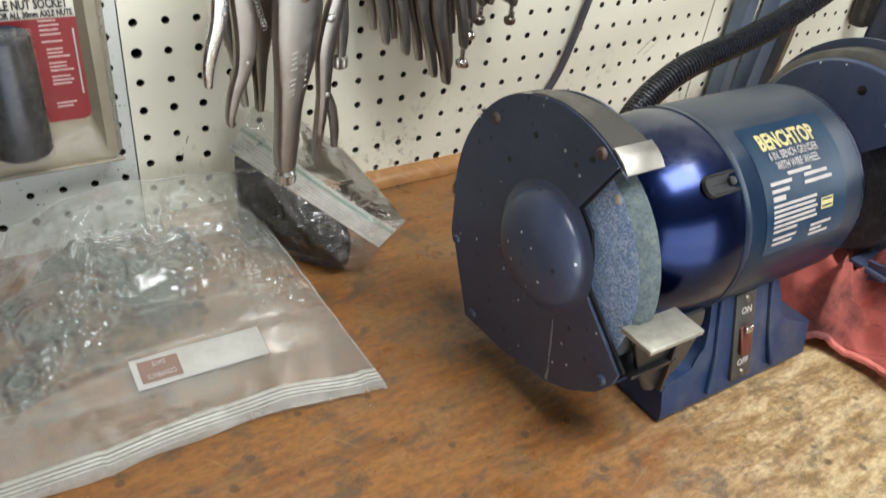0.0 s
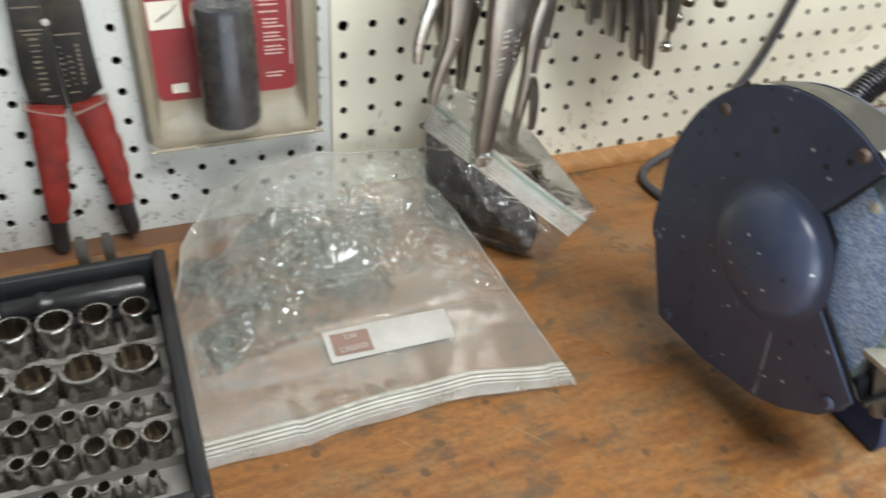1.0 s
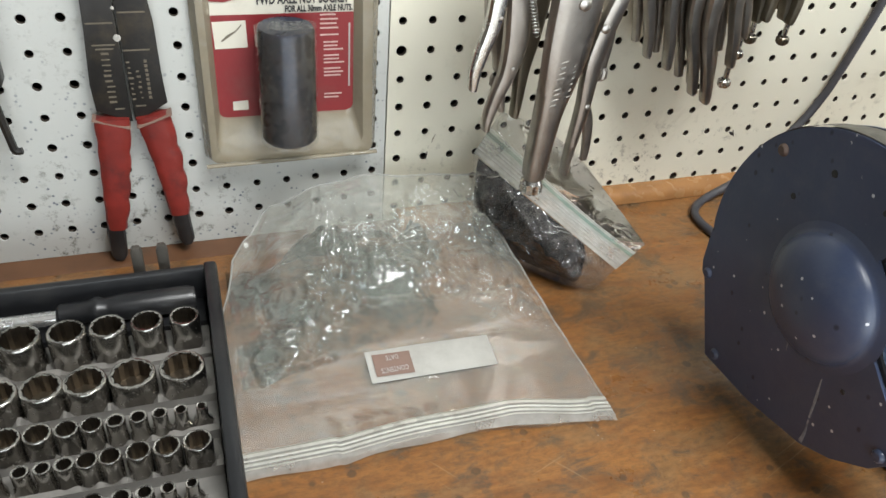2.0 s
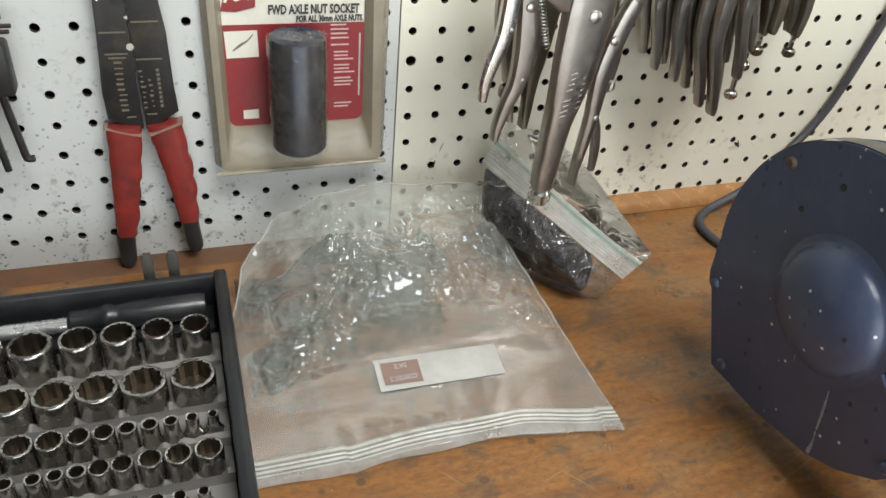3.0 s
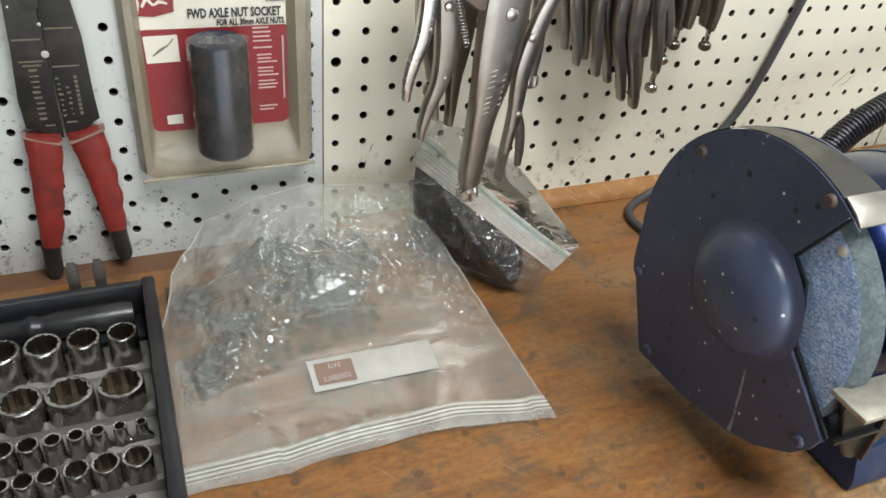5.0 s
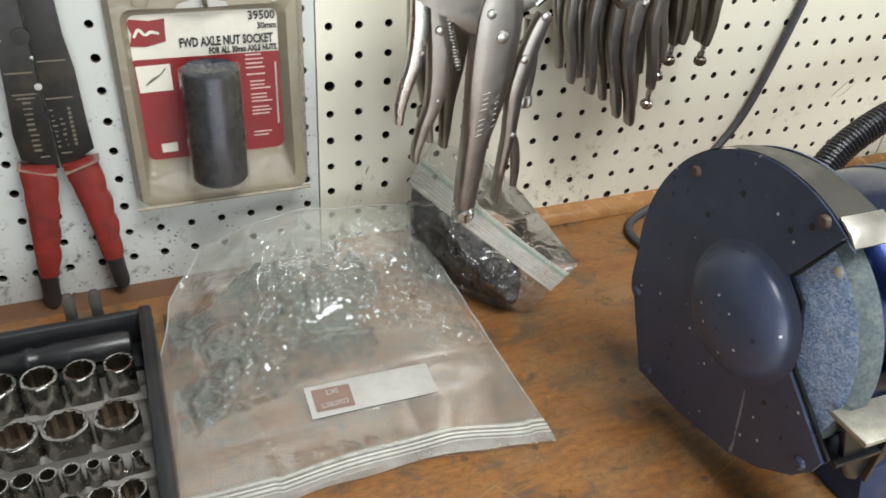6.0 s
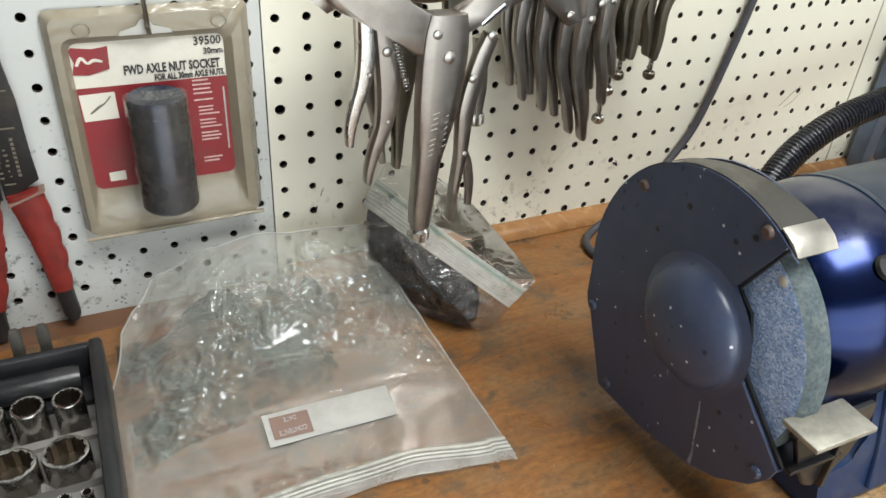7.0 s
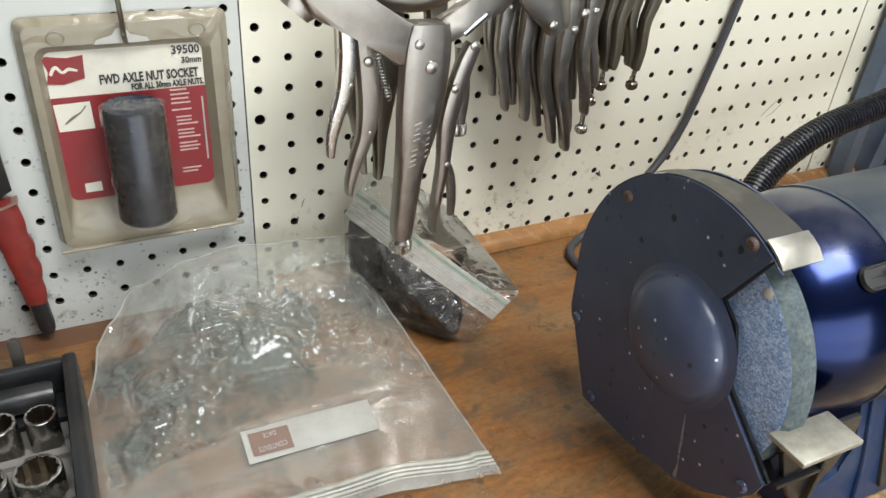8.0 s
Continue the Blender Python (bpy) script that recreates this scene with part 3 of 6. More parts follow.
def pegboard(name, x0, x1, z0, z1, gx, gz, material, label, r=0.0033, odd=(), skew=0.0):
    """A 5 mm hardboard with drilled holes one inch apart, through (gx, gz); odd: holes (column, row, radius) drilled wider."""
    P, n = 0.0254, 12
    verts, faces, raw = [], [], []

    def add(*p):
        verts.append(p)
        return len(verts) - 1

    def flat(a, b, c, d):
        if b - a > 1e-5 and d - c > 1e-5:
            faces.append((add(a, 0, c), add(b, 0, c), add(b, 0, d), add(a, 0, d)))

    i0, i1 = math.floor((x0 - gx) / P - 0.5), math.ceil((x1 - gx) / P + 0.5)
    j0, j1 = math.floor((z0 - gz) / P - 0.5), math.ceil((z1 - gz) / P + 0.5)
    wide = {(c, q): s for c, q, s in odd}
    for i in range(i0, i1 + 1):
        for j in range(j0, j1 + 1):
            cx, cz = gx + i * P, gz + j * P + skew * i * P
            mid = gz + j * P
            a, b, c, d = max(x0, cx - P / 2), min(x1, cx + P / 2), max(z0, mid - P / 2), min(z1, mid + P / 2)
            if b <= a or d <= c:
                continue
            rr = wide.get((i, j), r * (1 + 0.06 * math.sin(i * 12.9 + j * 78.2)))
            if cx - rr * 1.6 < a or cx + rr * 1.6 > b or cz - rr * 1.6 < c or cz + rr * 1.6 > d:
                flat(a, b, c, d)
                continue
            outer, rim, inner, back = [], [], [], []
            for k in range(n):
                ang = 2 * math.pi * (k + 0.5) / n
                ux, uz = math.cos(ang), math.sin(ang)
                s = min(((b if ux > 0 else a) - cx) / ux if abs(ux) > 1e-6 else 9, ((d if uz > 0 else c) - cz) / uz if abs(uz) > 1e-6 else 9)
                outer.append(add(cx + ux * s, 0, cz + uz * s))
                rim.append(add(cx + ux * rr * 1.12, 0, cz + uz * rr * 1.12))
                inner.append(add(cx + ux * rr, 0.0006, cz + uz * rr))
                back.append(add(cx + ux * rr, 0.005, cz + uz * rr))
            for k in range(n):
                q = (k + 1) % n
                faces.extend([(outer[k], outer[q], rim[q], rim[k]), (rim[k], rim[q], inner[q], inner[k]), (inner[k], inner[q], back[q], back[k])])
                raw.extend([0] * (len(faces) - 1 - len(raw)) + [1])
            corner = [add(a, 0, c), add(b, 0, c), add(b, 0, d), add(a, 0, d)]
            for x, z, v in ((a, c, 0), (b, c, 1), (b, d, 2), (a, d, 3)):
                ang = math.atan2(z - cz, x - cx) % (2 * math.pi)
                k = int(ang / (2 * math.pi) * n - 0.5) % n
                faces.append((outer[k], corner[v], outer[(k + 1) % n]))
    e = [add(x0, 0, z0), add(x1, 0, z0), add(x1, 0, z1), add(x0, 0, z1), add(x0, 0.005, z0), add(x1, 0.005, z0), add(x1, 0.005, z1), add(x0, 0.005, z1)]
    faces.extend([(e[0], e[1], e[5], e[4]), (e[1], e[2], e[6], e[5]), (e[2], e[3], e[7], e[6]), (e[3], e[0], e[4], e[7])])
    me = bpy.data.meshes.new(name)
    me.from_pydata(verts, [], faces)
    me.materials.append(material)
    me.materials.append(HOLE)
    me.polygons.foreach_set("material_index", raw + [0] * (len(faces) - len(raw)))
    return tagged(new(name, me), label, "pegboard", kind="structure")


pegboard("wall_pegboard_1", -1.0, -0.0116, 0.002, 0.62, -0.0225, 0.0588, BOARD_W, "white painted pegboard with dark paint specks", skew=0.0205)
pegboard("wall_pegboard_2", -0.0104, 0.7, 0.002, 0.62, 0.0, 0.170, BOARD_C, "cream painted pegboard with grey scuffs", odd=[(0, 0, 0.0044), (12, -6, 0.0042)])
pegboard("wall_pegboard_3", 0.7022, 1.085, 0.002, 0.62, 0.7022 + 0.0256, 0.0955, BOARD_C, "cream painted pegboard beside a blue panel")

# ---- bench grinder ----
AY, AZ, FX = -0.315, 0.131, 0.180          # shaft axis and the outer face of the near guard
GR = 0.1035


def on_circle(r, a):
    return (AY + r * math.cos(radians(a)), AZ + r * math.sin(radians(a)))


grinder = thing("bench_grinder", (0.345, AY, 0.0), "blue and black electric bench grinder on the bench", "bench grinder")

# near guard: flat face with a chute below and an open mouth at the front
face = [on_circle(GR, a) for a in range(-10, 126, 5)]
face = [(-0.2135, 0.112)] + face + [(-0.3655, 0.2205), (-0.341, 0.178), (-0.3525, 0.168), (-0.358, 0.15), (-0.3585, 0.135), (-0.3655, 0.127), (-0.409, 0.092),
        (-0.406, 0.081), (-0.396, 0.066), (-0.373, 0.047), (-0.350, 0.035), (-0.300, 0.0235), (-0.248, 0.0195), (-0.2215, 0.0745), (-0.2165, 0.0765), (-0.2135, 0.085)]
near_guard = part("wheel_guard", prism(face, FX, FX + 0.0022, "yz", 0.0005), GUARD, grinder, "black painted steel guard with dust specks", True)
def rim_at(u, v, r):
    a = 119 - 147 * u
    deep = 0.029 - 0.015 * min(1, max(0, u - 0.04) / 0.3)
    return (FX + 0.0012 + deep * v, *on_circle(r, a))


bm = sheet(60, 3, lambda u, v: rim_at(u, v, GR + 0.0008))
sheet(60, 1, lambda u, v: rim_at(u, v, GR - 0.001), bm)
part("guard_rim", bm, RIMMETAL, near_guard, "dusty grey steel rim", True)
bm = bmesh.new()
for a, b in (((-0.2215, 0.0745), (-0.248, 0.0195)), ((-0.248, 0.0195), (-0.300, 0.0235)), ((-0.300, 0.0235), (-0.35, 0.035)), ((-0.35, 0.035), (-0.373, 0.047)), ((-0.373, 0.047), (-0.396, 0.066))):
    f = [bm.verts.new((x, p[0], p[1])) for x, p in ((FX + 0.001, a), (FX + 0.029, a), (FX + 0.029, b), (FX + 0.001, b))]
    bm.faces.new(f)
bmesh.ops.remove_doubles(bm, verts=bm.verts, dist=1e-5)
bmesh.ops.solidify(bm, geom=bm.faces[:], thickness=0.0015)
part("guard_chute", bm, GUARD, near_guard, "", True)
inner = [on_circle(GR - 0.001, a) for a in range(-62, 117, 6)] + [(-0.36, 0.17), (-0.355, 0.12), (-0.36, 0.045), (-0.30, 0.0245), (-0.249, 0.0205)]
part("inner_plate", prism(inner, FX + 0.0275, FX + 0.0295, "yz"), GUARD, near_guard, "", True)
mouth = [(-0.3655, 0.2205), (-0.341, 0.178), (-0.3525, 0.168), (-0.358, 0.15), (-0.3585, 0.135), (-0.3655, 0.127), (-0.409, 0.092)]
lip = [(-0.3672, 0.2198), (-0.3438, 0.1775), (-0.3565, 0.168), (-0.3625, 0.151), (-0.363, 0.1365), (-0.3685, 0.1285), (-0.4105, 0.0938)]
# black strip paints the shadowed gap between guard mouth and wheel
part("mouth_gap_shade", prism(mouth + lip[::-1], FX + 0.0024, FX + 0.0045, "yz"), BLACK, near_guard, "black strip drawn as the shadowed gap inside the guard mouth", True)
# pressed dome in the face
dome = [(0.0485, -0.0004), (0.0465, 0.0003), (0.0435, 0.0012)]
for k in range(15):
    s = k / 14
    dome.append((0.0405 * math.cos(s * math.pi / 2) ** 0.92 + 0.0001, 0.0025 + 0.0165 * math.sin(s * math.pi / 2) ** 1.15))
m = Matrix.Translation((FX, -0.3205, 0.1345)) @ Euler((0, radians(-90), 0)).to_matrix().to_4x4()
part("guard_dome", lathe(dome, 40, m), GUARD, near_guard, "", True, 60)
bolt = bmesh.new()
lathe([(0.0001, 0.0026), (0.0028, 0.0024), (0.0042, 0.001), (0.0044, 0.0)], 12, bm=bolt)
for y, z, mt in ((-0.2495, 0.1975, RUST), (-0.3515, 0.2215, RUST), (-0.3975, 0.079, GUARD), (-0.2235, 0.0795, GUARD), (-0.2575, 0.0285, GUARD)):
    b = bolt.copy()
    b.transform(Matrix.Translation((FX, y, z)) @ Euler((0, radians(-90), 0)).to_matrix().to_4x4())
    part("bolt", b, mt, near_guard, "rusty slotted screw" if mt is RUST else "", True)
bolt.free()
# raised black discs paint the dark of holes that are not cut
for y, z, r in ((-0.292, 0.205, 0.0022), (-0.333, 0.204, 0.0018), (-0.345, 0.214, 0.002), (-0.27, 0.176, 0.0019), (-0.36, 0.093, 0.0016)):
    b = lathe([(0.0001, 0.0004), (r, 0.0003), (r * 1.15, 0.0)], 10, Matrix.Translation((FX - 0.0001, y, z)) @ Euler((0, radians(-90), 0)).to_matrix().to_4x4())
    part("drain_hole", b, BLACK, near_guard, "", True)
CHALK = worn("pale scrape in paint", (0.22, 0.225, 0.25), 0.7, 0, 260, 0.6, (0.06, 0.065, 0.09), 0.9)
for streak in ([(-0.3505, 0.0375, 0.0034), (-0.3505, 0.046, 0.0022), (-0.3488, 0.056, 0.0012)], [(-0.3485, 0.058, 0.0016), (-0.3465, 0.074, 0.0022), (-0.344, 0.088, 0.0008)], [(-0.3125, 0.083, 0.0004), (-0.3105, 0.09, 0.001), (-0.309, 0.094, 0.0003)]):
    bm = strap(streak, 0, 0.0003)
    bm.transform(Matrix.Translation((FX - 0.0001, 0, 0)) @ Matrix(((0, 1, 0, 0), (1, 0, 0, 0), (0, 0, 1, 0), (0, 0, 0, 1))))
    part("chalk_streak", bm, CHALK, near_guard, "pale scrape", True)

wheel = part("grinding_wheel", lathe([(0.012, 0.0), (0.083, 0.0), (0.0862, 0.0008)], 96, along_x(0.187, AY, AZ)), STONE, grinder, "blue grey abrasive wheel", True)
part("wheel_edge", lathe([(0.0862, 0.0008), (0.0888, 0.005), (0.0888, 0.0165), (0.086, 0.0185), (0.012, 0.0185)], 96, along_x(0.187, AY, AZ)), STONE_EDGE, wheel, "dressed greenish grey wheel edge", True)
part("wheel_chip", lathe([(0.0001, 0.0006), (0.0028, 0.0005), (0.0036, 0)], 7, Matrix.Translation((0.1869, -0.3655, 0.1965)) @ Euler((0, radians(-90), 0)).to_matrix().to_4x4()), CARD_W, wheel, "white chip", True)

# spark shield over the mouth of the guard
shield = [on_circle(GR + 0.0015, a) for a in range(114, 121, 3)]
outer = [on_circle(GR + 0.003, a) for a in range(114, 121, 3)]
bm = prism(shield + [(-0.3725, 0.2165), (-0.3732, 0.2178)] + outer[::-1], FX + 0.001, FX + 0.0315, "yz", 0.0004)
part("spark_shield", bm, SHIELD, grinder, "bright folded steel spark shield", True)

rest = part("tool_rest", box(0.181, 0.2285, -0.4255, -0.3995, 0.1215, 0.1255, 0.0012), PLATE, grinder, "scuffed steel tool rest plate", True)
bm = prism([(0.188, 0.1135), (0.193, 0.1212), (0.2495, 0.1212), (0.2515, 0.112), (0.251, 0.096), (0.246, 0.08), (0.236, 0.067), (0.222, 0.06), (0.214, 0.064), (0.2, 0.087)], -0.4085, -0.4045, "xz", 0.0008)
part("rest_bracket", bm, BLACK, rest, "", True)
bm = box(0.19, 0.232, -0.412, -0.36, 0.0862, 0.0892, 0.0006)
box(0.2255, 0.2285, -0.412, -0.345, 0.06, 0.112, 0.0006, bm)
part("rest_arm", bm, BLACK, rest, "", True)

# motor: end bell, body, far bell
MX = 0.2105
bell = [(0.012, 0.0)] + [(0.0784 * (1 - (1 - k / 22) ** 2.3) ** (1 / 2.3), 0.0845 * k / 22) for k in range(1, 23)]
bellob = part("motor_end_bell", lathe(bell, 64, along_x(MX, AY, AZ)), BELL, grinder, "gloss dark blue end bell", True, 50)
band = [(0.0785, 0.0), (0.0793, 0.0008), (0.0793, 0.0055), (0.0787, 0.0065)]
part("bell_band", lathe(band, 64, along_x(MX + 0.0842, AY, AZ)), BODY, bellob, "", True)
body = [(0.0784, 0.0), (0.0788, 0.0015), (0.0788, 0.1265), (0.0782, 0.128)]
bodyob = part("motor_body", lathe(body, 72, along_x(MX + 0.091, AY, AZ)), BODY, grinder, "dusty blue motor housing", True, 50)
farbell = [(0.0784, 0.0), (0.0778, 0.005), (0.072, 0.014), (0.06, 0.021), (0.045, 0.026), (0.03, 0.029), (0.024, 0.034), (0.022, 0.09)]
part("motor_end_bell", lathe(farbell, 64, along_x(MX + 0.2192, AY, AZ)), BELL, grinder, "gloss dark blue end bell", True, 50)


def on_motor(px, deg, r=0.0793):
    """A point on the housing: deg 0 faces the bench front, 90 is up."""
    return Vector((px, AY - r * math.cos(radians(deg)), AZ + r * math.sin(radians(deg))))


def motor_patch(x0, x1, d0, d1, r, n=10):
    return sheet(2, n, lambda u, v: on_motor(x0 + (x1 - x0) * u, d0 + (d1 - d0) * v, r))


decal = part("rating_decal", motor_patch(0.3165, 0.4075, 3, 72, 0.0791, 24), DECAL, grinder, "blue printed decal", True)
K = 180 / math.pi / 0.0796


def decal_text(name, text, size, cx, deg, mat, bold=0.0, squeeze=1.0):
    b = lettering(text, size, bold)
    bmesh.ops.subdivide_edges(b, edges=[e for e in b.edges if e.calc_length() > 0.004], cuts=2)
    for v in b.verts:
        v.co = on_motor(cx + v.co.x * squeeze, deg + v.co.y * K, 0.0796)
    part(name, b, mat, decal, "", True, 0)


def decal_bar(x0, x1, deg, h, mat):
    part("text_bar", motor_patch(x0, x1, deg - h / 2, deg + h / 2, 0.0795, 2), mat, decal, "", True, 0)


decal_text("lettering", "BENCHTOP", 0.0178, 0.3595, 61.0, INK_Y, 0.0006, 0.66)
decal_text("lettering", "6 IN. BENCH GRINDER", 0.0086, 0.3595, 53.0, INK_W, 0.0001, 0.62)
decal_text("lettering", "WITH WIRE WHEEL", 0.0086, 0.36, 47.4, INK_W, 0.0001, 0.62)
for deg, a, b in ((43.0, 0.3445, 0.371), (40.0, 0.361, 0.3875), (36.2, 0.360, 0.3915), (39.5, 0.324, 0.347), (35.8, 0.324, 0.343)):
    decal_bar(a, b, deg, 1.8, INK_W)
decal_bar(0.324, 0.3375, 31.9, 2.6, INK_W)
for k in range(6):
    decal_bar(0.3235, 0.372 - 0.002 * (k % 2) - (0.02 if k == 5 else 0), 28.2 - k * 2.6, 1.4, INK_W)
decal_bar(0.3765, 0.3905, 22.5, 6.0, INK_Y)
decal_bar(0.3775, 0.3895, 24.4, 1.0, DECAL)
decal_bar(0.3775, 0.3895, 21.0, 1.0, DECAL)
for deg, a, b in ((11.2, 0.324, 0.35), (8.4, 0.324, 0.346), (12.4, 0.366, 0.39), (9.8, 0.366, 0.38), (7.2, 0.366, 0.388)):
    decal_bar(a, b, deg, 1.5, INK_W)
# slots of the housing screws
for px, d in ((0.281, 47), (0.281, 167)):
    bm = bmesh.new()
    n = on_motor(px, d, 1.0) - on_motor(px, d, 0.0)
    n.normalize()
    side = n.cross(Vector((1, 0, 0)))
    q = Matrix(((1, side.x, n.x, 0), (0, side.y, n.y, 0), (0, side.z, n.z, 0), (0, 0, 0, 1)))
    # bell is not cut; black fill paints the shade of the recess
    lathe([(0.0001, 0.0007), (0.0058, 0.0008), (0.0066, 0.0016), (0.0074, 0.0016), (0.0084, -0.001)], 24, bm=bm)
    for v in bm.verts:
        if v.co.x > 0.0:
            v.co.x += 0.02
    bm.transform(Matrix.Translation(on_motor(px - 0.009, d, 0.0774)) @ q)
    part("screw_pocket", bm, BLACK, bellob, "", True)
    bm = lathe([(0.0001, 0.004), (0.003, 0.0036), (0.0034, 0.0)], 12, Matrix.Translation(on_motor(px + 0.008, d, 0.0772)) @ q)
    part("screw", bm, BLACK, bellob, "", True)

# base casting with its curved pedestal, whose front leans back, and switch
LEAN = 0.31


def leant(bm):
    for v in bm.verts:
        v.co.y += LEAN * (v.co.z - 0.012)
    return bm


left = spline([(0.2575, 0.002), (0.2575, 0.03), (0.262, 0.034), (0.285, 0.037), (0.299, 0.046), (0.305, 0.066), (0.307, 0.09)], 4)
outline = [tuple(p) for p in left] + [(0.386, 0.09), (0.3875, 0.066), (0.392, 0.05), (0.402, 0.041), (0.43, 0.037), (0.4355, 0.033), (0.4355, 0.002)]
bm = prism(outline, -0.4, -0.235, "xz", 0.003)
for v in bm.verts:
    if v.co.y < -0.35:
        v.co.y += LEAN * max(0, v.co.z - 0.012)
baseob = part("base", bm, NAVY, grinder, "dull navy cast base", True)
for sx, tilt in ((0.315, 1), (0.376, -1)):
    bm = strap([(sx - 0.008 * tilt, 0.012, 0.005), (sx - 0.002 * tilt, 0.04, 0.005), (sx, 0.066, 0.005), (sx + 0.001 * tilt, 0.088, 0.004)], -0.4, 0.006)
    part("base_rib", leant(bm), NAVY, baseob, "", True)
plate = part("switch_plate", leant(box(0.3325, 0.356, -0.4025, -0.394, 0.013, 0.084, 0.0015)), WORNPLATE, grinder, "worn dark switch plate", True)
bm = box(0.338, 0.351, -0.4065, -0.401, 0.036, 0.058, 0.0012)
for v in bm.verts:
    if v.co.z > 0.05 and v.co.y < -0.404:
        v.co.y += 0.002
part("switch_rocker", leant(bm), SWITCHRED, plate, "dark red rocker switch", True)
part("rocker_tip", leant(box(0.3405, 0.349, -0.4076, -0.405, 0.0545, 0.06, 0.0008)), STEEL_BRIGHT, plate, "", True)
for text, z in (("ON", 0.0705), ("OFF", 0.028)):
    b = lettering(text, 0.0075, 0.0002)
    b.transform(Matrix.Translation((0.3445, -0.4029, z)) @ Euler((radians(90), 0, 0)).to_matrix().to_4x4())
    part("lettering", leant(b), INK_W, plate, "", True, 0)
for z in (0.0795, 0.0185):
    part("screw", leant(lathe([(0.0001, 0.0016), (0.0022, 0.0013), (0.003, 0.0)], 12, along_y(0.3445, -0.4025, z))), STEEL_DARK, plate, "", True)
part("pedestal_neck", box(0.309, 0.384, -0.37, -0.25, 0.085, 0.1, 0.002), NAVY, grinder, "", True)

# far guard and wire wheel
FG = 0.508
far = part("wheel_guard", lathe([(0.03, 0.0), (0.086, 0.0), (0.0885, 0.0008), (0.0905, 0.004)], 64, along_x(FG, AY, AZ), arc=(15, 228)), GUARD, grinder, "black painted steel guard", True)
part("guard_rim", lathe([(0.0905, 0.0038), (0.0965, 0.0075), (0.097, 0.0085), (0.097, 0.03)], 64, along_x(FG, AY, AZ), arc=(15, 222)), RIMMETAL, far, "dusty grey steel rim", True)
part("outer_plate", lathe([(0.097, 0.0288), (0.1045, 0.029), (0.1045, 0.032), (0.02, 0.032)], 64, along_x(FG, AY, AZ)), GUARD, far, "", True)
# black discs colour in the shade of uncut bolt holes
for y, z in ((-0.3175, 0.2005), (-0.351, 0.19), (-0.352, 0.05)):
    part("bolt_hole", lathe([(0.0001, 0.0004), (0.0036, 0.0003), (0.0042, 0.0)], 12, Matrix.Translation((FG - 0.0002, y, z)) @ Euler((0, radians(-90), 0)).to_matrix().to_4x4()), BLACK, far, "", True)
rng = random.Random(5)
bm = lathe([(0.02, 0.0), (0.055, 0.002), (0.08, -0.001), (0.083, 0.008), (0.08, 0.018), (0.02, 0.018)], 48, along_x(FG + 0.007, AY, AZ))
wire = part("wire_wheel", bm, WIRE, grinder, "dark steel wire brush wheel", True)
bm = bmesh.new()
for k in range(420):
    a, dx = rng.uniform(0, 360), rng.uniform(-0.004, 0.02)
    b = a + rng.uniform(-7, 7)
    p, q = on_circle(0.045, a), on_circle(rng.uniform(0.081, 0.0865), b)
    tube([(FG + 0.009 + dx * 0.4, *p), (FG + 0.009 + dx, *q)], 0.0004, 3, bm)
part("bristles", bm, WIRE, wire, "dark wire bristles", True)["kind"] = "stuff"
bm = prism([(-0.387, 0.052), (-0.40, 0.056), (-0.425, 0.078), (-0.42, 0.084), (-0.395, 0.07), (-0.385, 0.07)], FG + 0.0, FG + 0.004, "yz", 0.0006)
part("rest_bracket", bm, GUARD, grinder, "", True)
bm = box(0.505, 0.545, -0.405, -0.37, 0.058, 0.064, 0.002)
part("rest_arm", bm, GUARD, grinder, "", True)

# ---- cord and hose ----
cord = spline([(0.505, -0.007, 0.36), (0.497, -0.007, 0.27), (0.4935, -0.007, 0.245), (0.478, -0.007, 0.175), (0.455, -0.008, 0.101), (0.42, -0.012, 0.056), (0.372, -0.022, 0.021),
               (0.325, -0.032, 0.006), (0.303, -0.05, 0.0046), (0.299, -0.075, 0.0046), (0.307, -0.11, 0.0046), (0.33, -0.18, 0.0046), (0.34, -0.24, 0.01)], 10)
ob = part("power_cord", tube(cord, 0.0043, 10), RUBBER, None, angle=60)
tagged(ob, "dark grey rubber power cord hanging down the pegboard", "cord")
hose = spline([(0.4, -0.135, 0.0165), (0.43, -0.125, 0.032), (0.466, -0.112, 0.068), (0.49, -0.104, 0.09), (0.52, -0.1, 0.111), (0.565, -0.1, 0.133), (0.65, -0.1, 0.153), (0.707, -0.1, 0.172), (0.80, -0.1, 0.215), (0.93, -0.1, 0.29)], 28)
run = [0.0]
for p, q in zip(hose, hose[1:]):
    run.append(run[-1] + (Vector(q) - Vector(p)).length)
even = []
for k in range(int(run[-1] / 0.00105)):
    s = k * 0.00105
    j = max(i for i in range(len(run) - 1) if run[i] <= s)
    even.append(Vector(hose[j]).lerp(Vector(hose[j + 1]), (s - run[j]) / max(1e-6, run[j + 1] - run[j])))
bm = tube(even, lambda k: 0.0141 + 0.0007 * (1 if k % 4 < 2 else -1), 14)
ob = part("ribbed_hose", bm, HOSE, None, angle=25)
tagged(ob, "black corrugated plastic hose rising behind the grinder", "hose")

